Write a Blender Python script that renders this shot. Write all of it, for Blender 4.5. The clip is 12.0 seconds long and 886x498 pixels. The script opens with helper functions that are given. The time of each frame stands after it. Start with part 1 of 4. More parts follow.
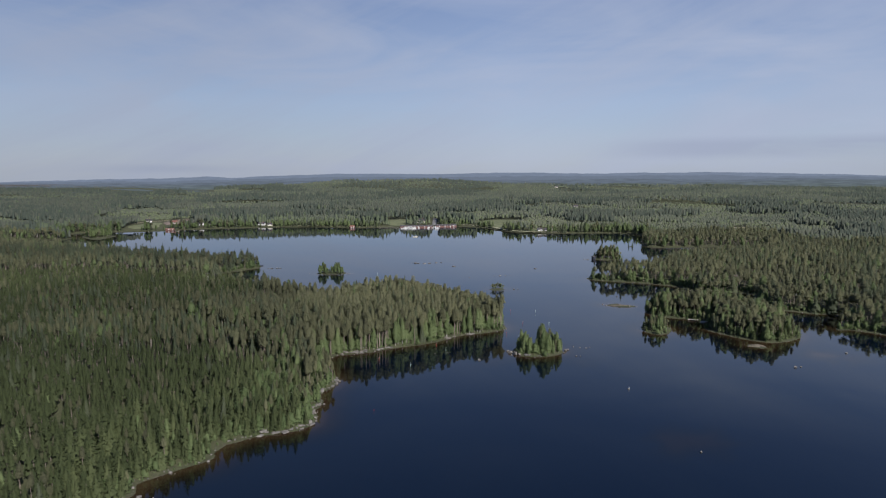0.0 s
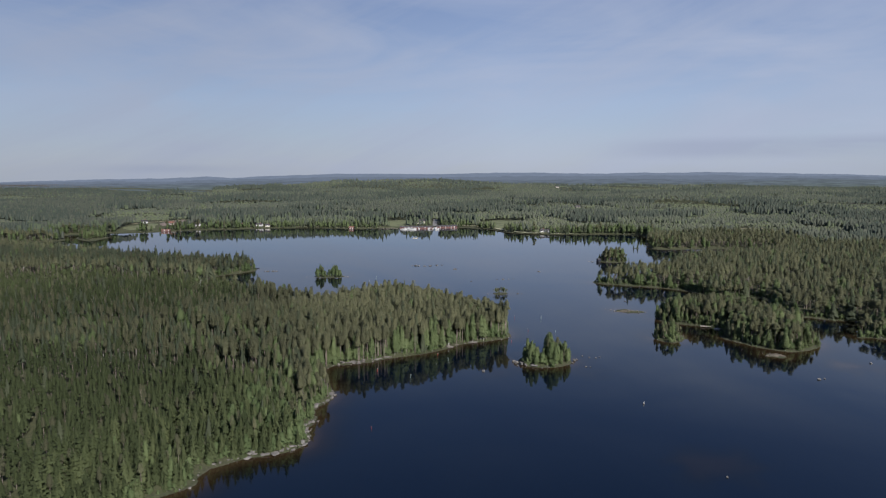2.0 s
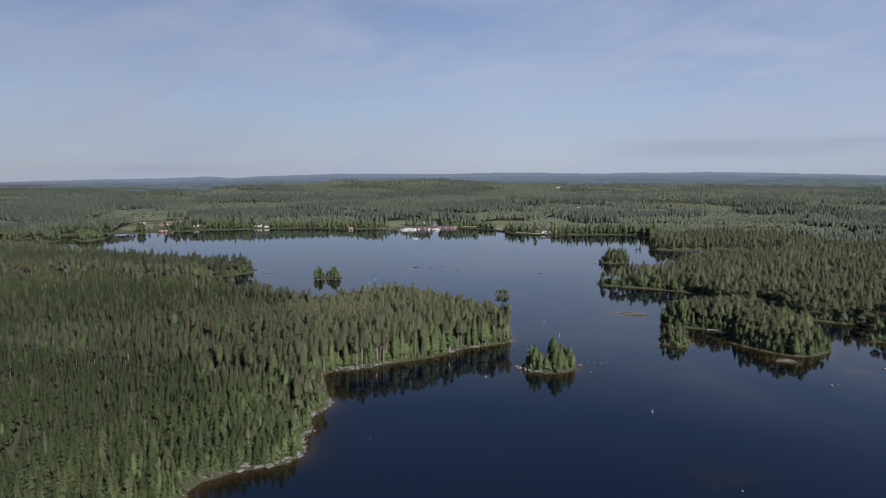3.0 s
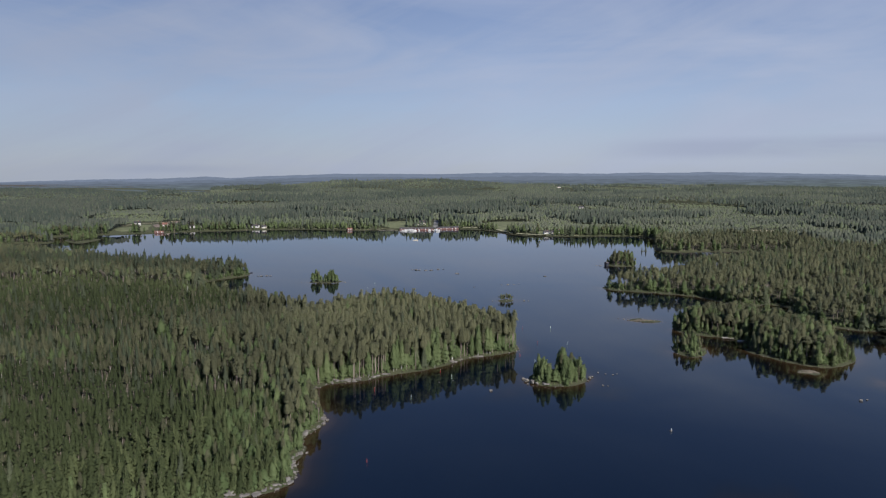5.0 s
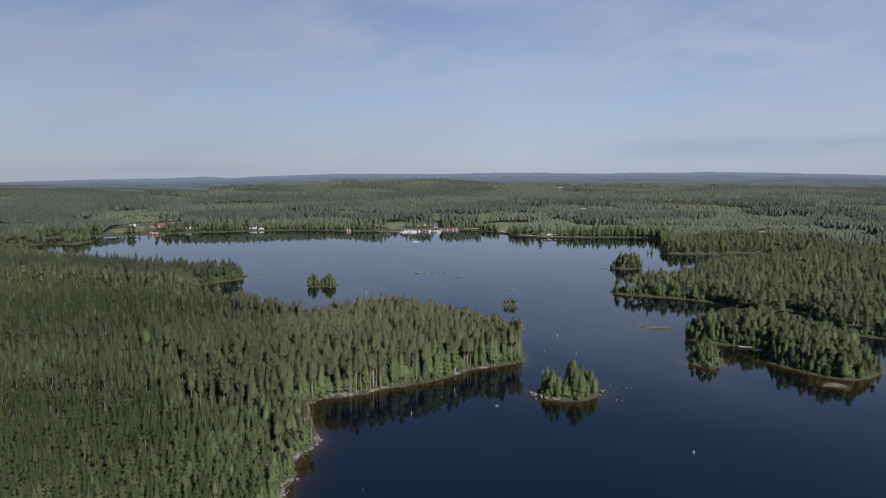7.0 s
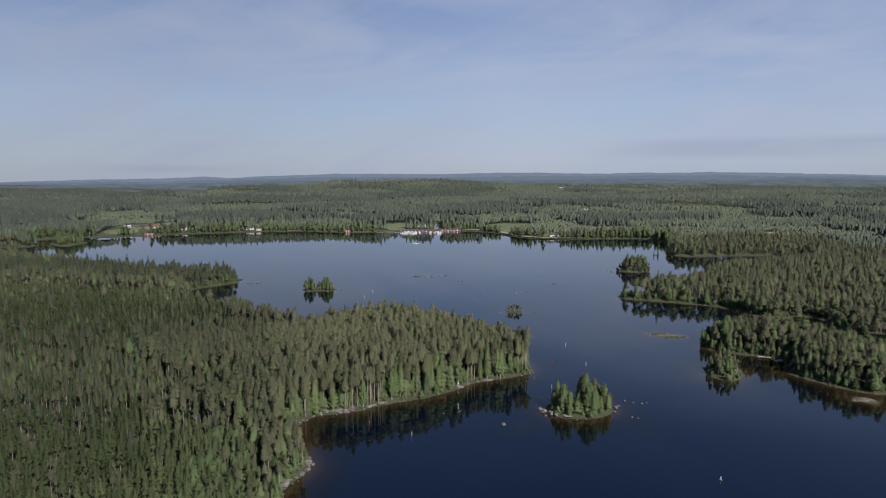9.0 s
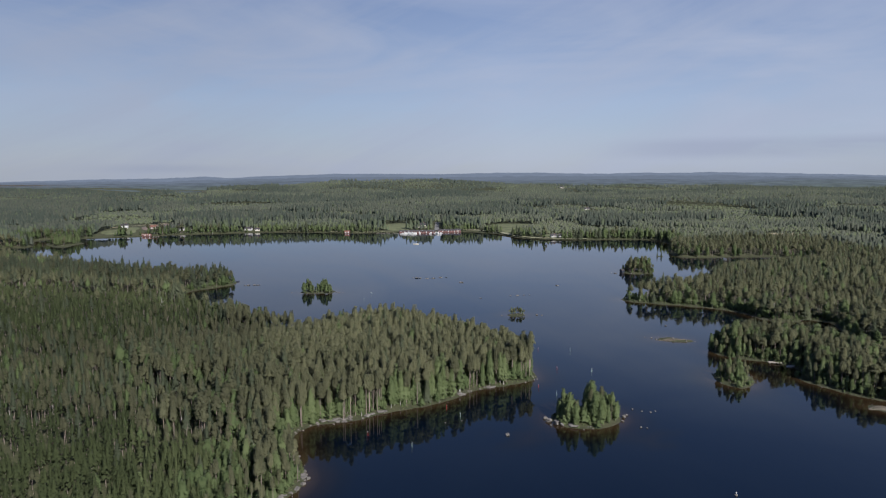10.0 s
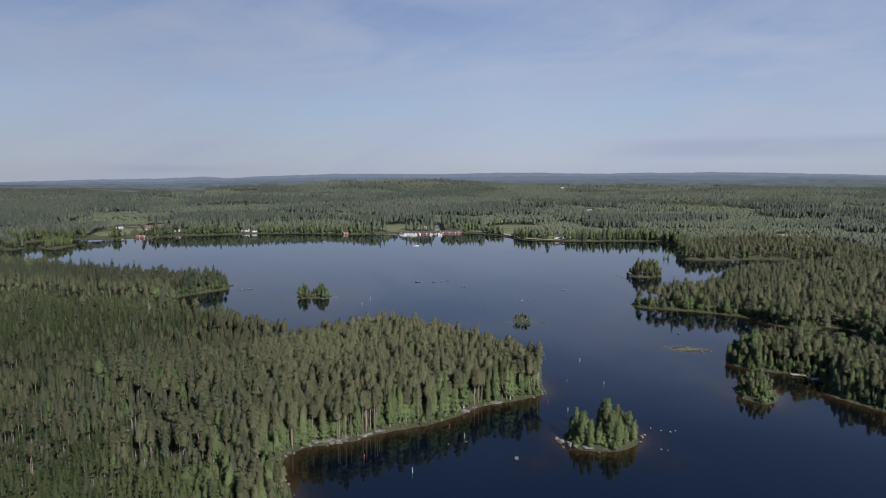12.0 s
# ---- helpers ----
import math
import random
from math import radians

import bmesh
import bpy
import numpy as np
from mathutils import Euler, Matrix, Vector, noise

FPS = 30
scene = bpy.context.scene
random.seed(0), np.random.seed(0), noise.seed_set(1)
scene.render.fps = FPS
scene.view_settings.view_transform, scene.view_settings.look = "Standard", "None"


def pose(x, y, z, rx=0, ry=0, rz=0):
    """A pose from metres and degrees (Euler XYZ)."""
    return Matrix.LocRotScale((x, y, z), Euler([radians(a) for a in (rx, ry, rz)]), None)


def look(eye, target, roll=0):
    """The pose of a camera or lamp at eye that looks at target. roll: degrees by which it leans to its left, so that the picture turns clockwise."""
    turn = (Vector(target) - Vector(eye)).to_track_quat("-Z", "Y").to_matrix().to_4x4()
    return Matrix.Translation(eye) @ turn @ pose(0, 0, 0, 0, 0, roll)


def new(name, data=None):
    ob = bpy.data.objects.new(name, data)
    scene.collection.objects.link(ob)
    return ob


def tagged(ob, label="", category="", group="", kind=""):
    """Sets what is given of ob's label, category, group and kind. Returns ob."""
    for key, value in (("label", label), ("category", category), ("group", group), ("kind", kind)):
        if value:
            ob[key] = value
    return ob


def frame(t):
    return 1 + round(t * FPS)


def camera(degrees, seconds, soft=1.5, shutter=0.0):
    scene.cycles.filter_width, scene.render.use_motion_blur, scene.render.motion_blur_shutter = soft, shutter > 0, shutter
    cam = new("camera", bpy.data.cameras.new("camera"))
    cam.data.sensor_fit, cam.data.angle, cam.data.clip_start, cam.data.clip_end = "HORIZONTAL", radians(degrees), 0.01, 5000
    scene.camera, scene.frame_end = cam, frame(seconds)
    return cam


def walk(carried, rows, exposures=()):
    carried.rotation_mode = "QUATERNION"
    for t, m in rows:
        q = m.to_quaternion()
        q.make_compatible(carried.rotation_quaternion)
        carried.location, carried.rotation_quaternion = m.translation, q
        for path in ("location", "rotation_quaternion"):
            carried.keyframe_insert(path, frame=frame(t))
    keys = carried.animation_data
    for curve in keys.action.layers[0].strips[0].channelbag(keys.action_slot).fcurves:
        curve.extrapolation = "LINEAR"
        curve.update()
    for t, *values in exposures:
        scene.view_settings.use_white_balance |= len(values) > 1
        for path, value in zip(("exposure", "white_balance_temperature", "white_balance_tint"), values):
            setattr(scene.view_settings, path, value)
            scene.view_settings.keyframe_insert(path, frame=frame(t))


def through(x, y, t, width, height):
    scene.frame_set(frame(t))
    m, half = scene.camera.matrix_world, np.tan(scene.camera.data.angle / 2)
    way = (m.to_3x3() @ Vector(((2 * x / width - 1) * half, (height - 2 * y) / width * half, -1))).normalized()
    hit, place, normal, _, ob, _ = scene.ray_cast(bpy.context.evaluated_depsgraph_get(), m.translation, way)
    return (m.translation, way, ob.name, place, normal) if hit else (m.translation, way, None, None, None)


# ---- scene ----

# ---------------------------------------------------------------- camera
cam = camera(70.0, 12.0, soft=1.2)
PITCH = 90 - 7.08
ROWS = []
for i in range(13):
    run = 8.36 * i + 0.028 * i * i
    ROWS.append((float(i), pose(-0.0558 * run, 0.9984 * run, 90.0, PITCH, 0, 0)))
walk(cam, ROWS, exposures=((0.0, 0.60, 6150, 14), (12.0, 0.60, 6150, 14)))

# ---------------------------------------------------------------- light
SUN_FROM = Vector((0.48, -0.70, 0.60)).normalized()
sun_data = bpy.data.lights.new("sun", "SUN")
sun_data.energy, sun_data.angle, sun_data.color = 4.1, radians(0.53), (1.0, 0.965, 0.905)
sun = new("sun", sun_data)
sun.matrix_world = look(SUN_FROM * 900, (0, 0, 0))

world = bpy.data.worlds.new("sky")
scene.world = world
world.use_nodes = True
wt = world.node_tree
for n in list(wt.nodes):
    wt.nodes.remove(n)
wout = wt.nodes.new("ShaderNodeOutputWorld")
wbg = wt.nodes.new("ShaderNodeBackground")
sky = wt.nodes.new("ShaderNodeTexSky")
sky.sky_type, sky.sun_disc = "NISHITA", False
sky.sun_elevation = math.asin(SUN_FROM.z)
sky.sun_rotation = math.atan2(SUN_FROM.x, SUN_FROM.y)
sky.air_density, sky.dust_density, sky.ozone_density = 1.0, 0.35, 2.2
wbg.inputs["Strength"].default_value = 0.070
# thin cirrus veils
geo = wt.nodes.new("ShaderNodeTexCoord")
wmap = wt.nodes.new("ShaderNodeMapping")
wmap.inputs["Rotation"].default_value = (radians(4), radians(17), radians(12))
wmap.inputs["Scale"].default_value = (1.6, 1.4, 7.0)
wmap.inputs["Location"].default_value = (2.6, 0.4, 1.3)
wn = wt.nodes.new("ShaderNodeTexNoise")
wn.inputs["Scale"].default_value, wn.inputs["Detail"].default_value, wn.inputs["Roughness"].default_value = 1.7, 5.0, 0.55
wn.inputs["Distortion"].default_value = 0.7
wr = wt.nodes.new("ShaderNodeMapRange")
wr.inputs["From Min"].default_value, wr.inputs["From Max"].default_value = 0.42, 0.74
wr.inputs["To Min"].default_value, wr.inputs["To Max"].default_value = 0.0, 0.75
wmix = wt.nodes.new("ShaderNodeMix")
wmix.data_type = "RGBA"
wsep = wt.nodes.new("ShaderNodeSeparateXYZ")
wveil = wt.nodes.new("ShaderNodeValToRGB")
for k, (at, col) in enumerate(((0.0, (3.70, 4.30, 5.25)), (0.10, (3.70, 4.48, 5.95)), (0.26, (2.2, 2.95, 4.75)), (0.36, (1.05, 1.60, 3.3)), (0.48, (0.66, 1.12, 2.7)), (1.0, (0.6, 1.1, 2.7)))):
    if k > 1:
        wveil.color_ramp.elements.new(at)
    wveil.color_ramp.elements[k].position, wveil.color_ramp.elements[k].color = at, (*col, 1)
wt.links.new(geo.outputs["Generated"], wsep.inputs[0])
wt.links.new(wsep.outputs["Z"], wveil.inputs["Fac"])
wcir = wt.nodes.new("ShaderNodeMix")
wcir.data_type = "RGBA"
wcir.inputs["B"].default_value = (4.5, 5.0, 6.0, 1)
wt.links.new(wveil.outputs["Color"], wmix.inputs["B"])
wmix.inputs["Factor"].default_value = 0.78
wt.links.new(geo.outputs["Generated"], wmap.inputs["Vector"])
wt.links.new(wmap.outputs["Vector"], wn.inputs["Vector"])
wt.links.new(wn.outputs["Fac"], wr.inputs["Value"])
wthin = wt.nodes.new("ShaderNodeMapRange")
wthin.inputs["From Min"].default_value, wthin.inputs["From Max"].default_value = 0.20, 0.36
wthin.inputs["To Min"].default_value, wthin.inputs["To Max"].default_value = 1.0, 0.06
wmul = wt.nodes.new("ShaderNodeMath")
wmul.operation = "MULTIPLY"
wt.links.new(wsep.outputs["Z"], wthin.inputs["Value"])
wt.links.new(wr.outputs["Result"], wmul.inputs[0])
wt.links.new(wthin.outputs["Result"], wmul.inputs[1])
wt.links.new(wmul.outputs[0], wcir.inputs["Factor"])
wt.links.new(wmix.outputs["Result"], wcir.inputs["A"])
wt.links.new(sky.outputs["Color"], wmix.inputs["A"])
# the sky pales a little towards the sun's side
wdot = wt.nodes.new("ShaderNodeVectorMath")
wdot.operation = "DOT_PRODUCT"
wdot.inputs[1].default_value = Vector((SUN_FROM.x, SUN_FROM.y, 0)).normalized()
wside = wt.nodes.new("ShaderNodeMapRange")
wside.inputs["From Min"].default_value, wside.inputs["From Max"].default_value = -0.99, -0.76
wside.inputs["To Min"].default_value, wside.inputs["To Max"].default_value = 0.80, 0.94
wt.links.new(geo.outputs["Generated"], wdot.inputs[0])
wt.links.new(wdot.outputs["Value"], wside.inputs["Value"])
wshade = wt.nodes.new("ShaderNodeVectorMath")
wshade.operation = "SCALE"
# long fine streaks of ice cloud, rising to one side
wmap2, wn2, wr2, wcir2 = (wt.nodes.new("ShaderNode" + k) for k in ("Mapping", "TexNoise", "MapRange", "Mix"))
wmap2.vector_type = "TEXTURE"
wmap2.inputs["Rotation"].default_value = (0, radians(-24), 0)
wmap2.inputs["Scale"].default_value = (0.75, 1.0, 0.085)
wn2.inputs["Scale"].default_value, wn2.inputs["Detail"].default_value, wn2.inputs["Roughness"].default_value = 1.0, 6.0, 0.62
wn2.inputs["Distortion"].default_value = 0.35
wr2.inputs["From Min"].default_value, wr2.inputs["From Max"].default_value = 0.45, 0.75
wr2.inputs["To Min"].default_value, wr2.inputs["To Max"].default_value = 0.0, 0.62
wcir2.data_type = "RGBA"
wcir2.inputs["B"].default_value = (4.1, 4.6, 5.6, 1)
wt.links.new(geo.outputs["Generated"], wmap2.inputs["Vector"])
wt.links.new(wmap2.outputs["Vector"], wn2.inputs["Vector"])
wt.links.new(wn2.outputs["Fac"], wr2.inputs["Value"])
wmul2 = wt.nodes.new("ShaderNodeMath")
wmul2.operation = "MULTIPLY"
wt.links.new(wr2.outputs["Result"], wmul2.inputs[0])
wt.links.new(wthin.outputs["Result"], wmul2.inputs[1])
wt.links.new(wmul2.outputs[0], wcir2.inputs["Factor"])
wt.links.new(wcir.outputs["Result"], wcir2.inputs["A"])


def cloud_bank(below, x0, x1, z0, z1, colour, most):
    """A low grey bank of cloud: a soft window of bearing and height, broken up by the streaks' noise."""
    gates = []
    for axis, lo, hi, soft in (("X", x0, x1, 0.10), ("Z", z0, z1, 0.008)):
        for a, b in ((lo - soft, lo + soft), (hi + soft, hi - soft)):
            g = wt.nodes.new("ShaderNodeMapRange")
            g.interpolation_type = "SMOOTHSTEP"
            g.inputs["From Min"].default_value, g.inputs["From Max"].default_value = a, b
            wt.links.new(wsep.outputs[axis], g.inputs["Value"])
            gates.append(g.outputs["Result"])
    r = wt.nodes.new("ShaderNodeMapRange")
    r.inputs["From Min"].default_value, r.inputs["From Max"].default_value = 0.38, 0.56
    r.inputs["To Max"].default_value = most
    wt.links.new(wn.outputs["Fac"], r.inputs["Value"])
    total = r.outputs["Result"]
    for g in gates:
        m = wt.nodes.new("ShaderNodeMath")
        m.operation = "MULTIPLY"
        wt.links.new(total, m.inputs[0])
        wt.links.new(g, m.inputs[1])
        total = m.outputs[0]
    mixer = wt.nodes.new("ShaderNodeMix")
    mixer.data_type = "RGBA"
    mixer.inputs["B"].default_value = (*colour, 1)
    wt.links.new(total, mixer.inputs["Factor"])
    wt.links.new(below, mixer.inputs["A"])
    return mixer.outputs["Result"]


sky_out = cloud_bank(wcir2.outputs["Result"], 0.28, 0.80, 0.020, 0.044, (2.95, 3.3, 4.3), 0.40)
sky_out = cloud_bank(sky_out, -0.45, -0.33, 0.0, 0.005, (2.7, 3.2, 4.4), 0.55)
wt.links.new(sky_out, wshade.inputs[0])
wt.links.new(wside.outputs["Result"], wshade.inputs["Scale"])
wt.links.new(wshade.outputs[0], wbg.inputs["Color"])
wt.links.new(wbg.outputs["Background"], wout.inputs["Surface"])


# ---------------------------------------------------------------- materials
def material(name, rough=0.8, metal=0.0):
    m = bpy.data.materials.new(name)
    m.use_nodes = True
    b = m.node_tree.nodes["Principled BSDF"]
    b.inputs["Roughness"].default_value, b.inputs["Metallic"].default_value = rough, metal
    b.inputs["Specular IOR Level"].default_value = 0.3
    return m, m.node_tree, b


def ramp(nt, source, stops):
    r = nt.nodes.new("ShaderNodeValToRGB")
    e = r.color_ramp.elements
    while len(e) < len(stops):
        e.new(0.5)
    for k, (at, col) in enumerate(stops):
        e[k].position, e[k].color = at, (*col, 1)
    nt.links.new(source, r.inputs["Fac"])
    return r.outputs["Color"]


def noise_of(nt, scale, detail=3.0, rough=0.55, coord="Object"):
    tc = nt.nodes.new("ShaderNodeTexCoord")
    n = nt.nodes.new("ShaderNodeTexNoise")
    n.inputs["Scale"].default_value, n.inputs["Detail"].default_value = scale, detail
    n.inputs["Roughness"].default_value = rough
    nt.links.new(tc.outputs[coord], n.inputs["Vector"])
    return n.outputs["Fac"]


def mixed(nt, fac, a, b, blend="MIX"):
    m = nt.nodes.new("ShaderNodeMix")
    m.data_type, m.blend_type = "RGBA", blend
    for sock, v in (("Factor", fac), ("A", a), ("B", b)):
        if isinstance(v, (tuple, float, int)):
            m.inputs[sock].default_value = (*v, 1) if isinstance(v, tuple) else v
        else:
            nt.links.new(v, m.inputs[sock])
    return m.outputs["Result"]


def bump(nt, b, fac, strength, distance):
    n = nt.nodes.new("ShaderNodeBump")
    n.inputs["Strength"].default_value, n.inputs["Distance"].default_value = strength, distance
    nt.links.new(fac, n.inputs["Height"])
    nt.links.new(n.outputs["Normal"], b.inputs["Normal"])


def plain(name, color, rough=0.7, metal=0.0, vary=0.25, scale=1.5):
    m, nt, b = material(name, rough, metal)
    dark = tuple(c * (1 - vary) for c in color)
    light = tuple(min(1.0, c * (1 + vary)) for c in color)
    f = noise_of(nt, scale, 4.0)
    nt.links.new(ramp(nt, f, ((0.3, dark), (0.7, light))), b.inputs["Base Color"])
    bump(nt, b, noise_of(nt, scale * 8, 2.0), 0.25, 0.02)
    return m


def foliage(name, dark, mid, light, soft=0.88, through=0.38):
    """Leaf and needle clumps: each tree has its own tint, each clump a little variation."""
    m, nt, b = material(name, 0.75)
    at = nt.nodes.new("ShaderNodeAttribute")
    at.attribute_name = "tint"
    oi = nt.nodes.new("ShaderNodeObjectInfo")
    add = nt.nodes.new("ShaderNodeMath")
    add.operation = "ADD"
    nt.links.new(at.outputs["Fac"], add.inputs[0])
    sc = nt.nodes.new("ShaderNodeMath")
    sc.operation, sc.inputs[1].default_value = "MULTIPLY", 0.25
    nt.links.new(oi.outputs["Random"], sc.inputs[0])
    nt.links.new(sc.outputs[0], add.inputs[1])
    col = ramp(nt, add.outputs[0], ((0.1, dark), (0.55, mid), (1.0, light)))
    g = nt.nodes.new("ShaderNodeNewGeometry")
    isl = ramp(nt, g.outputs["Random Per Island"], ((0.0, (0.94, 0.94, 0.95)), (1.0, (1.06, 1.06, 1.04))))
    tone = mixed(nt, 1.0, col, isl, "MULTIPLY")
    fn = nt.nodes.new("ShaderNodeTexNoise")
    fn.inputs["Scale"].default_value, fn.inputs["Detail"].default_value = 2.6, 2.5
    nt.links.new(g.outputs["Position"], fn.inputs["Vector"])
    tone = mixed(nt, 1.0, tone, ramp(nt, fn.outputs["Fac"], ((0.32, (0.92, 0.92, 0.92)), (0.68, (1.08, 1.08, 1.07)))), "MULTIPLY")
    nt.links.new(tone, b.inputs["Base Color"])
    b.inputs["Specular IOR Level"].default_value = 0.10
    tr = nt.nodes.new("ShaderNodeBsdfTranslucent")
    nt.links.new(tone, tr.inputs["Color"])
    if soft:
        # needles scatter light as the whole crown's rounded surface does
        na, vt = nt.nodes.new("ShaderNodeAttribute"), nt.nodes.new("ShaderNodeVectorTransform")
        na.attribute_name = "outward"
        vt.vector_type, vt.convert_from, vt.convert_to = "NORMAL", "OBJECT", "WORLD"
        nt.links.new(na.outputs["Vector"], vt.inputs[0])
        blend = nt.nodes.new("ShaderNodeMix")
        blend.data_type = "VECTOR"
        blend.inputs[0].default_value = soft
        nt.links.new(g.outputs["Normal"], blend.inputs[4])
        nt.links.new(vt.outputs[0], blend.inputs[5])
        unit = nt.nodes.new("ShaderNodeVectorMath")
        unit.operation = "NORMALIZE"
        nt.links.new(blend.outputs[1], unit.inputs[0])
        nt.links.new(unit.outputs[0], b.inputs["Normal"])
    mx = nt.nodes.new("ShaderNodeMixShader")
    mx.inputs[0].default_value = through
    nt.links.new(b.outputs[0], mx.inputs[1])
    nt.links.new(tr.outputs[0], mx.inputs[2])
    nt.links.new(mx.outputs[0], nt.nodes["Material Output"].inputs["Surface"])
    return m


M_PINE = foliage("pine_needles", (0.095, 0.097, 0.056), (0.149, 0.152, 0.085), (0.192, 0.192, 0.107))
M_SPRUCE = foliage("spruce_needles", (0.072, 0.086, 0.053), (0.102, 0.117, 0.070), (0.134, 0.149, 0.086))
M_BIRCH = foliage("birch_leaves", (0.098, 0.132, 0.056), (0.136, 0.174, 0.076), (0.174, 0.212, 0.096), through=0.44)
M_YOUNG = foliage("young_growth", (0.049, 0.062, 0.027), (0.083, 0.100, 0.044), (0.116, 0.134, 0.060), soft=0.66)
# far crowns carry the distance haze in their leaf colours: cooler and paler
M_FAR_HAZED = {"pine": foliage("far_pine_hazed", (0.106, 0.117, 0.088), (0.146, 0.158, 0.115), (0.182, 0.193, 0.131)),
         "spruce": foliage("far_spruce_hazed", (0.082, 0.100, 0.078), (0.117, 0.135, 0.100), (0.149, 0.167, 0.114)),
         "birch": foliage("far_birch_hazed", (0.116, 0.140, 0.086), (0.149, 0.175, 0.102), (0.184, 0.209, 0.118))}
M_BARK_PINE = plain("pine_bark", (0.25, 0.20, 0.168), 0.9, vary=0.35, scale=2.0)
M_BARK_GREY = plain("spruce_bark", (0.18, 0.15, 0.125), 0.9, vary=0.35, scale=2.0)
M_BARK_BIRCH = plain("birch_bark", (0.40, 0.38, 0.34), 0.8, vary=0.35, scale=1.2)

# lake water
M_WATER, nt, b = material("lake_water", 0.02)
at = nt.nodes.new("ShaderNodeAttribute")
at.attribute_name = "shallow"
nt.links.new(ramp(nt, at.outputs["Fac"], ((0.0, (0.0014, 0.0040, 0.0090)), (0.2, (0.0030, 0.0042, 0.0056)), (0.55, (0.010, 0.0070, 0.0038)), (1.0, (0.040, 0.025, 0.012)))), b.inputs["Base Color"])
b.inputs["IOR"].default_value, b.inputs["Specular IOR Level"].default_value = 1.48, 0.5
b.inputs["Specular Tint"].default_value = (0.74, 0.96, 1.0, 1)
bump(nt, b, noise_of(nt, 0.55, 3.0), 0.015, 0.02)

# forest floor, shore gravel and granite, lake bed
M_GROUND, nt, b = material("forest_ground", 0.95)
pos = nt.nodes.new("ShaderNodeNewGeometry")
sep = nt.nodes.new("ShaderNodeSeparateXYZ")
nt.links.new(pos.outputs["Position"], sep.inputs[0])
jit = nt.nodes.new("ShaderNodeMath")
jit.operation, jit.inputs[1].default_value = "MULTIPLY_ADD", 0.9
nt.links.new(noise_of(nt, 0.22, 4.0), jit.inputs[0])
nt.links.new(sep.outputs["Z"], jit.inputs[2])
hgt = nt.nodes.new("ShaderNodeMapRange")
hgt.inputs["From Min"].default_value, hgt.inputs["From Max"].default_value = 0.2, 3.2
nt.links.new(jit.outputs[0], hgt.inputs["Value"])
pale = nt.nodes.new("ShaderNodeMapRange")
pale.inputs["From Min"].default_value, pale.inputs["From Max"].default_value = 0.44, 0.60
nt.links.new(noise_of(nt, 0.06, 3.0), pale.inputs["Value"])
stony = ramp(nt, hgt.outputs["Result"], ((0.0, (0.10, 0.085, 0.062)), (0.03, (0.165, 0.150, 0.115)), (0.065, (0.075, 0.068, 0.048)), (0.10, (0.055, 0.057, 0.031)), (0.5, (0.060, 0.064, 0.030))))
mossy = ramp(nt, hgt.outputs["Result"], ((0.0, (0.05, 0.042, 0.028)), (0.05, (0.046, 0.042, 0.028)), (0.10, (0.045, 0.050, 0.025)), (0.5, (0.060, 0.064, 0.030))))
shore_col = mixed(nt, pale.outputs["Result"], mossy, stony)
fine = ramp(nt, noise_of(nt, 1.3, 5.0), ((0.3, (0.6, 0.6, 0.6)), (0.7, (1.3, 1.28, 1.2))))
nt.links.new(mixed(nt, 1.0, shore_col, fine, "MULTIPLY"), b.inputs["Base Color"])
bump(nt, b, noise_of(nt, 0.8, 4.0), 0.5, 0.3)

M_ROCK = plain("granite", (0.155, 0.142, 0.125), 0.9, vary=0.5, scale=1.1)

# ---------------------------------------------------------------- the lake's outline
SHORE_NEAR_LEFT = [(-150, -60), (-128, 60), (-104, 130), (-96, 156), (-86, 166), (-90, 173), (-82, 179), (-77, 184), (-71, 188), (-74, 194), (-72, 201), (-64, 206), (-55, 208), (-48, 214),
                   (-45, 217), (-49, 225), (-47, 237), (-51, 249), (-45, 257), (-46, 265), (-51, 276), (-56, 286), (-57, 295), (-53, 301), (-47, 303), (-40, 304), (-33, 309), (-26, 314),
                   (-19, 317), (-11, 320), (0, 329), (6, 337), (15, 342), (25, 345), (34, 351), (37, 360)]
SHORE_BACK_LEFT = [(33, 372), (24, 388), (10, 402), (-13, 411), (-34, 413), (-52, 410), (-70, 408), (-92, 424), (-116, 440), (-130, 462), (-160, 492), (-188, 522), (-197, 545), (-190, 557),
                   (-180, 567), (-171, 580), (-171, 591), (-184, 599), (-208, 602), (-236, 606), (-268, 611), (-304, 626), (-346, 648), (-392, 672), (-446, 700), (-505, 728), (-565, 750), (-595, 782), (-548, 806), (-506, 818), (-487, 822)]
SHORE_FAR = [(-504, 851), (-535, 898), (-496, 922), (-448, 934), (-413, 953), (-381, 968), (-348, 983), (-311, 991), (-276, 1005), (-236, 1009), (-187, 1007), (-144, 994), (-105, 999), (-61, 999),
             (7, 1015), (40, 1015), (71, 991), (83, 960), (95, 932), (122, 914), (150, 906), (186, 905), (223, 911), (260, 912), (277, 888), (272, 851), (252, 800), (239, 755), (244, 738), (266, 736), (310, 744)]
SHORE_RIGHT = [(352, 742), (374, 712), (352, 676), (312, 652), (262, 640), (226, 618), (208, 586), (186, 560), (155, 542), (131, 531), (118, 523), (124, 515), (133, 511), (146, 506), (162, 499), (176, 491), (186, 481),
               (190, 463), (196, 455), (205, 456), (218, 462), (228, 455), (219, 430), (212, 411), (222, 399), (234, 392), (248, 388), (246, 372), (230, 359), (221, 350), (234, 351), (246, 336), (262, 310), (292, 250), (330, 110),
               (350, -120), (180, -250), (-60, -230)]

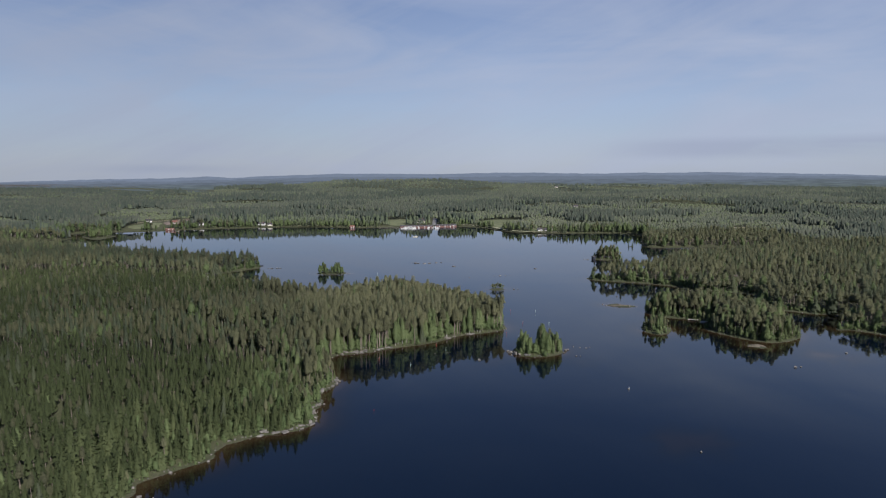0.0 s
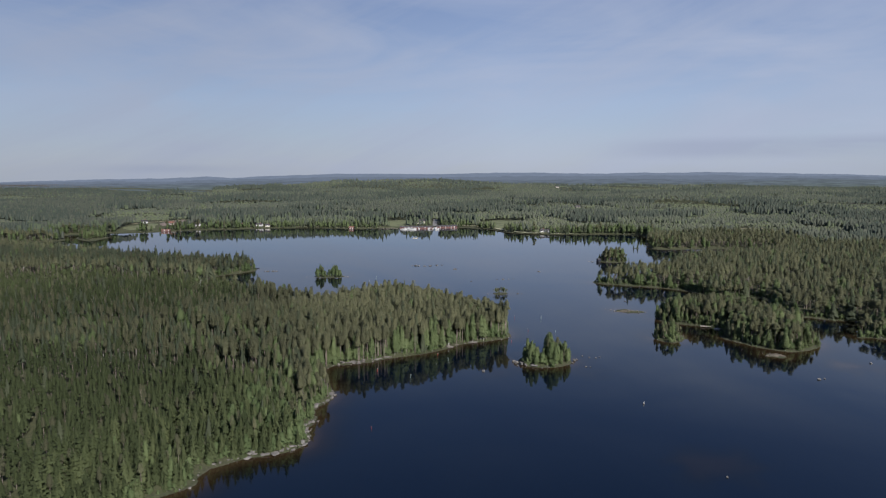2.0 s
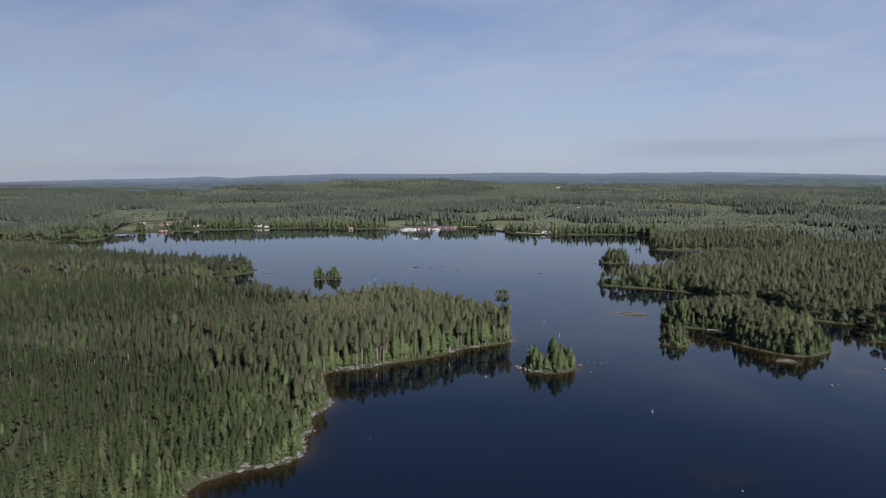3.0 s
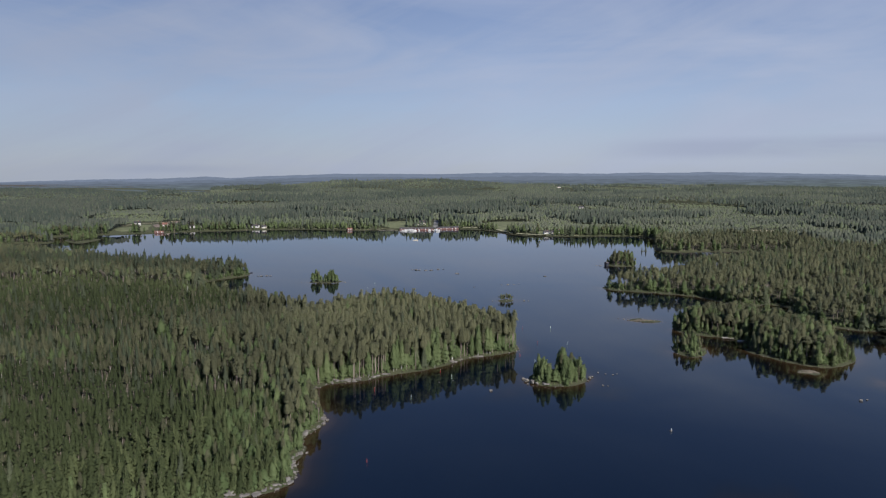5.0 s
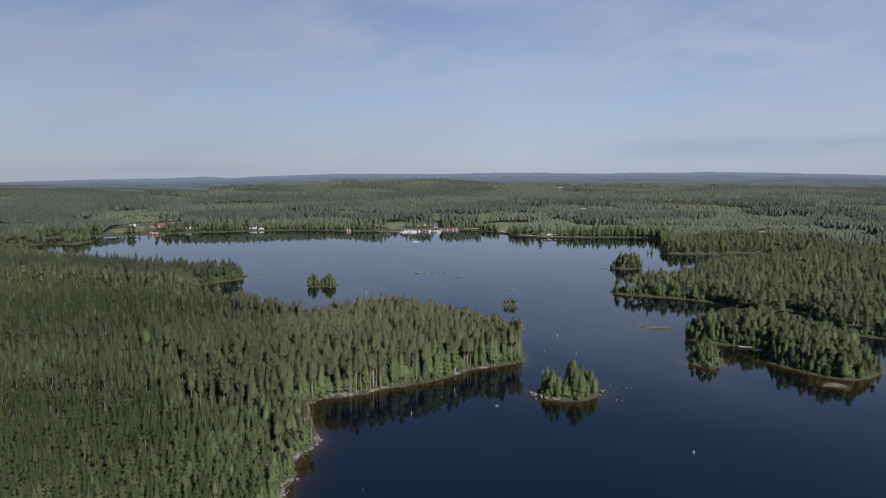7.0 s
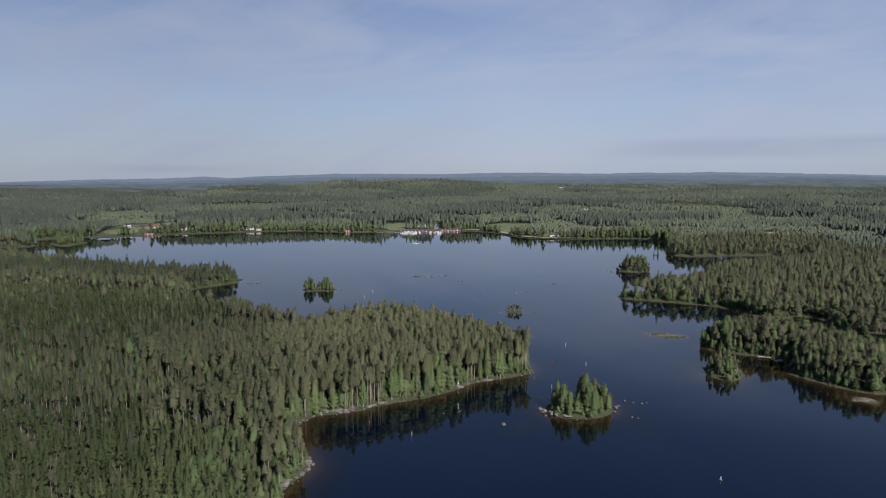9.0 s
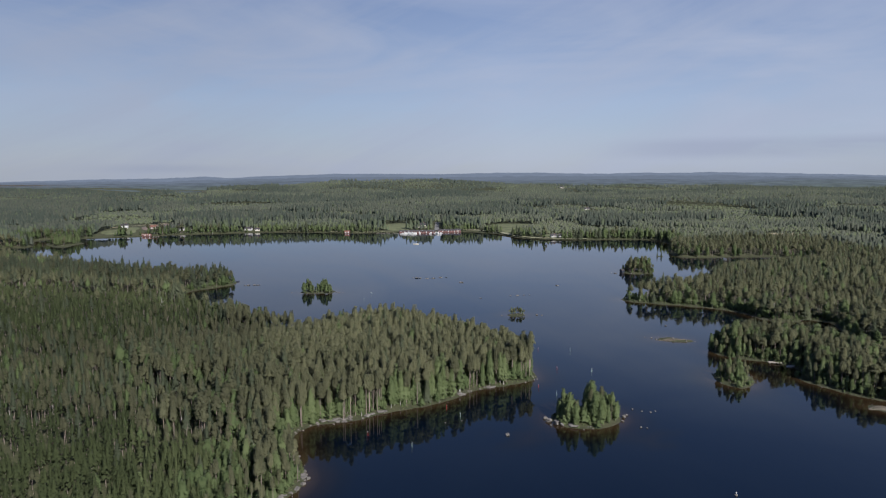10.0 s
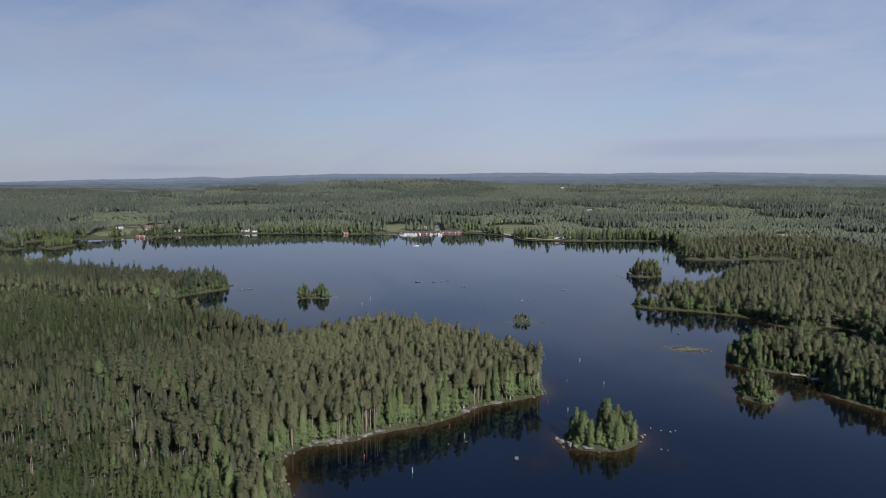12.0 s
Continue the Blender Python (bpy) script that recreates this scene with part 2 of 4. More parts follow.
ISLANDS = {
    "long": [(131, 405), (129, 391), (135, 383), (148, 378), (157, 371), (158, 363), (149, 355), (152, 346), (160, 333), (167, 326), (176, 323), (187, 329), (195, 336), (200, 350), (202, 375), (190, 402), (168, 416), (146, 414)],
    "round": [(113, 350), (116, 343), (120, 340), (127, 344), (131, 353), (129, 362), (121, 364), (115, 358)],
    "birch": [(35, 304.5), (39, 301), (46, 298.5), (53, 300), (61, 307), (58, 315), (49, 318), (40, 316), (35.5, 311)],
    "grove": [(-113, 548), (-104, 544), (-92, 544), (-84, 547), (-85, 553), (-96, 557), (-108, 555)],
    "bushy": [(35, 474), (41, 471), (47, 473), (47, 478), (41, 480), (36, 478)],
    "domed": [(153, 638), (162, 633), (174, 633), (183, 638), (181, 650), (168, 656), (156, 650)],
    "skerry": [(218, 746), (223, 743), (229, 746), (224, 750)],
    "spit": [(-492, 856), (-466, 829), (-450, 821), (-447, 829), (-452, 845), (-448, 865), (-459, 872), (-467, 868), (-490, 880), (-496, 874)],
    "bar": [(108, 418), (116, 413), (126, 411), (129, 414), (121, 418), (113, 421)],
    "reef": [(156, 321), (160, 315), (165, 313), (168, 317), (163, 321)],
}


def ragged(pts, steps, amp):
    """A closed outline, rounded at its corners and roughened."""
    p = np.array(pts, float)
    for _ in range(steps):
        q = np.roll(p, -1, 0)
        p = np.stack((p * 0.75 + q * 0.25, p * 0.25 + q * 0.75), 1).reshape(-1, 2)
    out = []
    for x, y in p:
        v = noise.noise_vector(Vector((x * 0.11, y * 0.11, 3.1))) + 0.5 * noise.noise_vector(Vector((x * 0.31, y * 0.31, 8.4)))
        out.append((x + amp * v.x, y + amp * v.y))
    return np.array(out)


LAKE = ragged(SHORE_NEAR_LEFT + SHORE_BACK_LEFT + SHORE_FAR + SHORE_RIGHT, 1, 2.0)
ISLES = {k: ragged(v, 2, 0.8) for k, v in ISLANDS.items()}


def signed(poly, px, py):
    """Distance to the outline, positive inside it."""
    best = np.full(px.shape, 1e18)
    inside = np.zeros(px.shape, bool)
    for (ax, ay), (bx, by) in zip(poly, np.roll(poly, -1, 0)):
        dx, dy = bx - ax, by - ay
        k = np.clip(((px - ax) * dx + (py - ay) * dy) / (dx * dx + dy * dy + 1e-9), 0, 1)
        best = np.minimum(best, (px - ax - k * dx) ** 2 + (py - ay - k * dy) ** 2)
        cross = (ay > py) != (by > py)
        inside ^= cross & (px < dx * (py - ay) / (dy if abs(dy) > 1e-9 else 1e-9) + ax)
    d = np.sqrt(best)
    return np.where(inside, d, -d)


def axis(lo, hi, fine_lo, fine_hi, step, mid_lo, mid_hi, mid_step):
    """Grid lines: close in the near view, wider to the far shore, then wider and wider."""
    def run(at, good, end):
        out, s = [], step
        way = 1 if end > at else -1
        while way * (end - at) > 0:
            s = min(s * 1.12, mid_step) if way * (good - at) > 0 else s * 1.12
            at += way * s
            out.append(at)
        return out
    mid = list(np.arange(fine_lo, fine_hi + step / 2, step))
    return np.array(run(fine_lo, mid_lo, lo)[::-1] + mid + run(mid[-1], mid_hi, hi))


AX = axis(-4300, 4300, -230, 250, 3.3, -560, 300, 7.0)
AY = axis(-900, 4650, 140, 430, 3.3, 140, 1030, 7.0)
GX, GY = np.meshgrid(AX, AY)
SD = -signed(LAKE, GX, GY)
SDM = SD.copy()
for o in ISLES.values():
    near = (GX > o[:, 0].min() - 60) & (GX < o[:, 0].max() + 60) & (GY > o[:, 1].min() - 60) & (GY < o[:, 1].max() + 60)
    SD[near] = np.maximum(SD[near], signed(o, GX[near], GY[near]))


def value_noise(x, y, scale, seed):
    """Smooth noise between -1 and 1, over arrays."""
    rng = np.random.RandomState(seed)
    tab = rng.uniform(-1, 1, (256, 256))
    u, v = x / scale + 91.3, y / scale + 47.7
    i, j = np.floor(u).astype(int), np.floor(v).astype(int)
    a, c = u - i, v - j
    a, c = a * a * (3 - 2 * a), c * c * (3 - 2 * c)
    g = lambda p, q: tab[p % 256, q % 256]
    return (g(i, j) * (1 - a) + g(i + 1, j) * a) * (1 - c) + (g(i, j + 1) * (1 - a) + g(i + 1, j + 1) * a) * c


def smooth(lo, hi, v):
    k = np.clip((v - lo) / (hi - lo), 0, 1)
    return k * k * (3 - 2 * k)


def ridge(u):
    """Height of the last hills against their bearing."""
    return np.interp(u, (-0.95, -0.70, -0.52, -0.37, -0.17, 0.10, 0.50, 0.60, 0.70, 0.95), (0, 0, 0, 3, 15, 20, 22, 18, 12, 8))


BEAR = np.clip(GX / np.maximum(GY, 400), -1.2, 1.2)
INLAND = np.maximum(SD, 0)
GZ = np.where(SD > 0, 0.3 * np.minimum(SD, 2.5) + 2.2 * (1 - np.exp(-INLAND / 14)), np.maximum(SD * 0.16, -4.0))
GZ += smooth(10, 90, INLAND) * (2.5 + 2.5 * value_noise(GX, GY, 90, 1))
GZ += 5.0 * np.exp(-(((GX + 33) / 22) ** 2 + ((GY - 396) / 16) ** 2))
FAR = smooth(1100, 4600, GY) ** 1.5 * smooth(60, 300, INLAND)
GZ += FAR * ridge(BEAR) + smooth(1100, 1900, GY) * smooth(60, 300, INLAND) * (6 * value_noise(GX, GY, 700, 5) + 8 * value_noise(GX, GY, 330, 2) + 4 * value_noise(GX, GY, 170, 3)) * (1 - 0.6 * smooth(3600, 4500, GY))
for hx, hy, wx_, wy_, hh in ((-100, 2650, 650, 200, 26), (1250, 2300, 500, 170, 17), (700, 3500, 900, 220, 16), (-500, 1750, 420, 110, 11), (560, 1650, 400, 110, 12), (60, 1500, 260, 80, 8), (-900, 3300, 500, 160, 10)):
    GZ += hh * np.exp(-(((GX - hx) / wx_) ** 2 + ((GY - hy) / wy_) ** 2))
GZ = np.where(GY > 2900, np.minimum(GZ, 40 - 54 * smooth(2950, 3050, GY)), GZ)
GZ += np.where(SD > 0.5, 0.18 * value_noise(GX, GY, 7, 4), 0) * np.clip(SD, 0, 1)


def grid_at(field, x, y):
    i = np.clip(np.interp(x, AX, np.arange(len(AX))), 0, len(AX) - 1.001)
    j = np.clip(np.interp(y, AY, np.arange(len(AY))), 0, len(AY) - 1.001)
    i0, j0 = np.floor(i).astype(int), np.floor(j).astype(int)
    a, c = i - i0, j - j0
    return (field[j0, i0] * (1 - a) + field[j0, i0 + 1] * a) * (1 - c) + (field[j0 + 1, i0] * (1 - a) + field[j0 + 1, i0 + 1] * a) * c


def bulk_mesh(name, co, faces, mats, index=None, attrs=(), shade=False):
    """A mesh from arrays: triangles or quads, with named point values."""
    me = bpy.data.meshes.new(name)
    n, k = faces.shape
    me.vertices.add(len(co))
    me.vertices.foreach_set("co", np.ascontiguousarray(co, np.float32).ravel())
    me.loops.add(n * k)
    me.loops.foreach_set("vertex_index", np.ascontiguousarray(faces, np.int32).ravel())
    me.polygons.add(n)
    me.polygons.foreach_set("loop_start", np.arange(0, n * k, k, dtype=np.int32))
    if index is not None:
        me.polygons.foreach_set("material_index", np.ascontiguousarray(index, np.int32))
    me.polygons.foreach_set("use_smooth", np.full(n, shade, bool))
    for m in mats:
        me.materials.append(m)
    for key, values in attrs:
        values = np.ascontiguousarray(values, np.float32)
        a = me.attributes.new(key, "FLOAT_VECTOR" if values.ndim == 2 else "FLOAT", "POINT")
        a.data.foreach_set("vector" if values.ndim == 2 else "value", values.ravel())
    me.update(calc_edges=True)
    return me


def sheet_faces(nx, ny):
    j, i = np.meshgrid(np.arange(ny - 1), np.arange(nx - 1), indexing="ij")
    a = (j * nx + i).ravel()
    return np.stack((a, a + 1, a + nx + 1, a + nx), 1)


ground = new("ground", bulk_mesh("ground", np.stack((GX, GY, GZ), 2).reshape(-1, 3), sheet_faces(len(AX), len(AY)), [M_GROUND], shade=True))
tagged(ground, "mossy forest floor with pale stony lake shores", "ground", kind="structure")

WX, WY = axis(-900, 700, -240, 260, 5.0, -560, 300, 12.0), axis(-400, 1150, 140, 520, 5.0, 140, 1030, 12.0)
wx, wy = np.meshgrid(WX, WY)
shal = grid_at(SD, wx, wy)
shallow = np.clip(1 + shal / 17.0, 0, 1) ** 1.6
for cx, cy, r in ((83, 203, 17), (24, 291, 12), (190, 300, 16), (66, 292, 10), (-3, 307, 8)):
    shallow = np.maximum(shallow, (0.8 if cx == 190 else 0.40) * np.clip(1.15 - np.hypot(wx - cx, (wy - cy) * 1.2) / r + 0.5 * value_noise(wx, wy, 6, 7), 0, 1))
water = new("water", bulk_mesh("water", np.stack((wx, wy, 0 * wx), 2).reshape(-1, 3), sheet_faces(len(WX), len(WY)), [M_WATER], attrs=[("shallow", shallow.ravel())], shade=True))
tagged(water, "still dark blue lake water mirroring the sky", "lake water", kind="structure")


# ---------------------------------------------------------------- trees
RNG = np.random.RandomState(11)


def tube(r0, r1, z0, z1, sides, lean=0.0, rng=RNG):
    a = np.arange(sides) * 2 * np.pi / sides
    lo = np.stack((r0 * np.cos(a), r0 * np.sin(a), np.full(sides, z0)), 1)
    off = rng.normal(0, lean, 2) if lean else np.zeros(2)
    hi = np.stack((r1 * np.cos(a) + off[0], r1 * np.sin(a) + off[1], np.full(sides, z1)), 1)
    f = []
    for k in range(sides):
        m = (k + 1) % sides
        f += [(k, m, sides + m), (k, sides + m, sides + k)]
    return np.concatenate((lo, hi)), np.array(f)


def spindle(profile, sides, rough, rng):
    """A closed uneven body through rings (height, radius)."""
    vs = [[0, 0, profile[0][0]]]
    a = np.arange(sides) * 2 * np.pi / sides
    for z, r in profile[1:-1]:
        rr = r * rng.uniform(1 - rough, 1 + rough, sides)
        turn = rng.uniform(0, 1)
        vs += np.stack((rr * np.cos(a + turn), rr * np.sin(a + turn), z + rng.normal(0, 0.02, sides)), 1).tolist()
    vs.append([rng.normal(0, 0.004), rng.normal(0, 0.004), profile[-1][0]])
    rings, f = len(profile) - 2, []
    for k in range(sides):
        m = (k + 1) % sides
        f.append((0, 1 + m, 1 + k))
        for q in range(rings - 1):
            b0, b1 = 1 + q * sides, 1 + (q + 1) * sides
            f += [(b0 + k, b0 + m, b1 + m), (b0 + k, b1 + m, b1 + k)]
        last = 1 + (rings - 1) * sides
        f.append((last + k, last + m, len(vs) - 1))
    return np.array(vs, float), np.array(f)


def join(pieces):
    vs, fs, base = [], [], 0
    for v, f in pieces:
        vs.append(v)
        fs.append(f + base)
        base += len(v)
    return np.concatenate(vs), np.concatenate(fs)


def whorls(zs, rs, points, droop, deep, shift, tilt, rng, hang=1.0):
    """Tiers of boughs: loose tufts of needles or leaves round the stem, each turned its own way."""
    vs, m = [], points * 2 + 2
    gap = (max(zs) - min(zs)) / max(1, len(zs) - 1)
    for z, r in zip(zs, rs):
        a = np.arange(m) * 2 * np.pi / m + rng.uniform(0, 6.28) + rng.normal(0, 0.25, m)
        out = r * rng.uniform(deep, 0.95, m)
        c, lean = rng.normal(0, shift, 2) * min(1.0, r / 0.09), rng.normal(0, tilt, 2)
        x, y = out * np.cos(a), out * np.sin(a)
        p = np.stack((c[0] + x, c[1] + y, z + rng.uniform(-0.6, 0.6, m) * gap - droop * out + lean[0] * x + lean[1] * y), 1)
        up = np.clip(rng.normal(1.15 - 0.55 * hang - 0.5 * droop, 0.32, m), -0.2, 1.35)
        n = np.stack((np.cos(a) * np.cos(up), np.sin(a) * np.cos(up), np.sin(up)), 1)
        n = n + rng.normal(0, 0.13, n.shape)
        n /= np.linalg.norm(n, axis=1)[:, None]
        t1 = np.cross(n, np.stack((-np.sin(a), np.cos(a), 0 * a), 1))
        t1 /= np.linalg.norm(t1, axis=1)[:, None]
        t2 = np.cross(n, t1)
        size = 0.44 * r * (12 / m) ** 0.5 + 0.006
        spin = rng.normal(0, 0.5 + 2.0 * (1 - hang), m) + np.pi * rng.randint(0, 2, m)
        for k in range(3):
            q = (size * rng.uniform(0.65, 1.25, m))[:, None]
            th = (spin + k * 2.094)[:, None]
            vs.append((p + q * ((0.75 + 0.5 * hang) * np.cos(th) * t1 + (1.0 - 0.32 * hang) * np.sin(th) * t2))[None])
    v = np.concatenate(vs).reshape(len(zs), 3, m, 3).transpose(0, 2, 1, 3).reshape(-1, 3)
    return v, np.arange(len(v)).reshape(-1, 3)


def outward(v, lo, lift=0.65):
    """Normals of the rounded body that a crown fills."""
    mid, half = lo + 0.36 * (1 - lo), 0.62 * (1 - lo)
    wide = np.hypot(v[:, 0], v[:, 1]).max() + 1e-6
    n = np.stack((v[:, 0] / wide ** 2, v[:, 1] / wide ** 2, (v[:, 2] - mid) / half ** 2), 1) * wide
    n[:, 2] += lift
    return n / np.linalg.norm(n, axis=1)[:, None]


def tiers(lo, hi, n, rng):
    return lo + (hi - lo) * np.clip((np.arange(n) + rng.uniform(-0.3, 0.3, n)) / max(1, n - 1), 0, 1)


def pine(rng, n, cut=0.0):
    """Scots pine, one high: bare stem below, loose flat tiers of boughs above, a blunt top."""
    low = rng.uniform(0.50, 0.67)
    lo = max(low, cut)
    stem = join([tube(0.0085, 0.0065, -0.03, 0.5, 5, 0.006, rng), tube(0.0065, 0.0025, 0.5, 0.95, 4, 0.006, rng)])
    core = spindle(((lo, 0), (lo + 0.2 * (1 - lo), 0.056), (0.80, 0.036), (0.95, 0)), 4, 0.35, rng)
    z = tiers(lo, 0.955, max(6, int(n * (1 - lo) / 0.50)), rng)
    k = (z - low) / (1 - low)
    r = 0.095 * np.clip(1.08 - k, 0, 1) ** 0.46 * np.clip(0.60 + 1.8 * k, 0, 1) * rng.uniform(0.84, 1.12, len(z))
    return stem, join([core, whorls(z, r, 10 if n > 14 else 7 if n > 8 else 5, 0.30, 0.64, 0.008, 0.08, rng, 0.5)])


def spruce(rng, n, cut=0.0):
    """Norway spruce, one high: narrow cone of drooping tiers almost to the ground."""
    lo = max(0.07, cut)
    stem = tube(0.012, 0.003, -0.03, 0.95, 5, 0.003, rng)
    core = spindle(((lo, 0), (lo + 0.06, 0.095 * (1 - lo)), (0.70, 0.032), (0.98, 0)), 5, 0.3, rng)
    z = tiers(lo, 0.965, max(6, int(n * (1 - lo) * 1.5)), rng)
    k = (z - 0.07) / 0.93
    r = (0.142 * (1 - k) ** 0.82 + 0.008) * rng.uniform(0.84, 1.14, len(z))
    tip = spindle(((0.93, 0), (0.95, 0.014), (0.99, 0)), 4, 0.2, rng)
    return stem, join([core, whorls(z, r, 6 if n > 8 else 5, 0.52, 0.66, 0.003, 0.05, rng, 0.7), tip])


def birch(rng, n, cut=0.0):
    """Birch, one high: pale stem and a soft, uneven, tall crown."""
    low = rng.uniform(0.08, 0.2)
    lo = max(low, cut)
    stem = join([tube(0.010, 0.007, -0.03, 0.5, 5, 0.008, rng), tube(0.007, 0.003, 0.5, 0.93, 4, 0.01, rng)])
    core = spindle(((lo, 0), (lo + 0.2 * (1 - lo), 0.085), (0.75, 0.064), (0.93, 0)), 5, 0.35, rng)
    z = tiers(lo, 0.96, max(5, int(n * (1 - lo) * 1.35)), rng)
    k = (z - low) / (1 - low)
    r = 0.148 * np.clip(1.02 - k, 0, 1) ** 0.42 * np.clip(0.55 + 1.8 * k, 0, 1) * rng.uniform(0.76, 1.14, len(z))
    return stem, join([core, whorls(z, r, 15 if n > 15 else 10 if n > 14 else 6, 0.45, 0.58, 0.018, 0.12, rng, 0.6)])


def sapling(rng, n, cut=0.0):
    """Young pine of a plantation, one high: slim and pointed, needles to the ground."""
    lo = max(0.10, cut)
    stem = tube(0.012, 0.004, -0.03, 0.9, 4, 0.004, rng)
    core = spindle(((lo, 0), (lo + 0.08, 0.100 * (1 - lo)), (0.65, 0.046), (0.96, 0)), 4, 0.3, rng)
    z = tiers(lo, 0.955, max(5, int(n * (1 - lo) * 0.95)), rng)
    k = (z - 0.08) / 0.92
    r = (0.196 * (1 - k) ** 0.84 + 0.008) * rng.uniform(0.84, 1.12, len(z))
    return stem, join([core, whorls(z, r, 5, 0.36, 0.66, 0.005, 0.06, rng, 0.6)])


def far_tree(rng, shape, rings):
    """A tree of the far woods, one high: an uneven body, open below."""
    low, mid, r0, r1 = {"spruce": (0.12, 0.55, 0.165, 0.105), "pine": (0.30, 0.84, 0.160, 0.140), "birch": (0.16, 0.80, 0.19, 0.160)}[shape]
    v, f = spindle(((low - 0.02, 0), (low, r0), (mid, r1), (1.0, 0)) if rings == 2 else ((low - 0.02, 0), (low + 0.1, r0 * 1.1), (1.0, 0)), 4, 0.35, rng)
    return v, f[(f != 0).all(1)]


SPECIES = {"pine": (pine, M_PINE, M_BARK_PINE), "spruce": (spruce, M_SPRUCE, M_BARK_GREY), "birch": (birch, M_BIRCH, M_BARK_BIRCH), "young": (sapling, M_YOUNG, M_BARK_GREY)}


def spread(x0, x1, y0, y1, step, rng):
    """Tree places: a shaken grid."""
    gx, gy = np.meshgrid(np.arange(x0, x1, step), np.arange(y0, y1, step))
    gx = gx + rng.uniform(-0.48, 0.48, gx.shape) * step + (np.arange(gx.shape[0]) % 2)[:, None] * step / 2
    gy = gy + rng.uniform(-0.48, 0.48, gy.shape) * step
    return gx.ravel(), gy.ravel()


def oval(x, y, cx, cy, rx, ry, edge=0.25):
    d = np.hypot((x - cx) / rx, (y - cy) / ry) + 0.18 * value_noise(x, y, 22, 21)
    return 1 - smooth(1 - edge, 1 + edge, d)


# places without trees: fields, yards, the road and the clearing
CLEAR = ((242, 521, 10, 8), (268, 505, 6, 6), (-76, 1062, 30, 52), (-464, 985, 24, 50), (-432, 1040, 28, 56), (-430, 972, 18, 22), (-414, 992, 15, 24), (-469, 1040, 20, 40), (-388, 1001, 14, 7), (-431, 984, 12, 10), (-291, 1014, 15, 6), (-143, 994, 9, 8), (422, 880, 30, 16), (96, 1055, 42, 44), (92, 1004, 13, 34), (152, 930, 24, 16), (-14, 1060, 9, 64), (446, 916, 34, 20), (463, 2480, 30, 150), (290, 1340, 22, 60), (-1010, 1830, 30, 90), (-1180, 2250, 30, 120), (-490, 1070, 30, 10), (50, 1019, 28, 7), (86, 975, 6, 30), (112, 925, 18, 9), (-455, 1105, 24, 12), (-40, 1008, 70, 12))


YARDS = tuple((x, y - 7, 9, 9) for x, y in ((-490, 1040), (-444, 1012), (-396, 1008), (-384, 1002), (-372, 1000), (-292, 1018), (-278, 1014), (142, 923), (160, 930), (-36, 1046)))


def open_ground(x, y):
    o = np.zeros_like(x)
    for cx, cy, rx, ry in CLEAR + YARDS:
        o = np.maximum(o, oval(x, y, cx, cy, rx, ry, 0.12))
    return o


def young_share(x, y):
    return np.maximum.reduce([oval(x, y, -280, 440, 160, 78), oval(x, y, -120, 240, 70, 46), oval(x, y, -200, 240, 105, 62), oval(x, y, -330, 350, 150, 70) * 0.9, oval(x, y, -150, 160, 80, 80) * 0.92, oval(x, y, -150, 395, 90, 34) * 0.6, oval(x, y, -175, 300, 95, 50) * 0.62, oval(x, y, -75, 225, 40, 30) * 0.5, oval(x, y, -112, 200, 66, 62) * 0.9, oval(x, y, -235, 385, 125, 62) * 0.8])


def grow(x, y, rng):
    """Which tree stands at each place, how high it is, and its tint."""
    sd = grid_at(SD, x, y)
    n1, n2 = value_noise(x, y, 34, 31), value_noise(x, y, 90, 32)
    yw = young_share(x, y)
    u = rng.uniform(0, 1, len(x))
    p_birch = np.clip(0.14 + 0.16 * n1 + 0.25 * (1 - smooth(2, 9, sd)), 0.03, 0.6)
    p_spruce = np.clip(0.26 - 0.04 * (x > 95) + 0.28 * n2 - 0.2 * (1 - smooth(4, 20, sd)) - 0.25 * oval(x, y, -15, 352, 75, 62), 0.03, 0.7)
    kind = np.where(u < p_birch, 2, np.where(u < p_birch + p_spruce, 1, 0))
    dark = oval(x, y, -290, 575, 190, 46)
    kind = np.where((rng.uniform(0, 1, len(x)) < 0.45 * dark) & (kind != 2), 1, kind)
    kind = np.where(rng.uniform(0, 1, len(x)) < yw * 0.95, 3, kind)
    h = np.choose(kind, (15.0, 15.5, 12.5, 7.8)) * (1 + 0.07 * n1 + 0.07 * n2) * (1 + np.choose(kind, (0.12, 0.17, 0.16, 0.20)) * rng.normal(0, 1, len(x))).clip(0.5, 1.4)
    h *= np.where((x > -60) & (x < 45) & (y > 285), 0.94, 0.76 + 0.24 * smooth(0, 8, sd))
    h *= np.where((kind < 3) & (yw > 0.5), 0.70, 1.0)
    h *= np.where((kind < 3) & (x < -40), 0.76 + 0.24 * smooth(250, 310, y), 1.0)
    h *= np.where(x > 95, 0.84, 1.0 - 0.14 * smooth(455, 520, y))
    tint = np.clip(0.40 + 0.10 * smooth(380, 520, y) + 0.16 * n1 + rng.normal(0, 0.13, len(x)) + 0.26 * oval(x, y, -15, 352, 75, 62) - 0.32 * oval(x, y, -200, 320, 165, 75) - 0.50 * oval(x, y, -165, 190, 95, 95) - 0.30 * oval(x, y, -190, 400, 110, 60) - 0.42 * dark, 0.0, 1.0)
    return sd, kind, h, tint


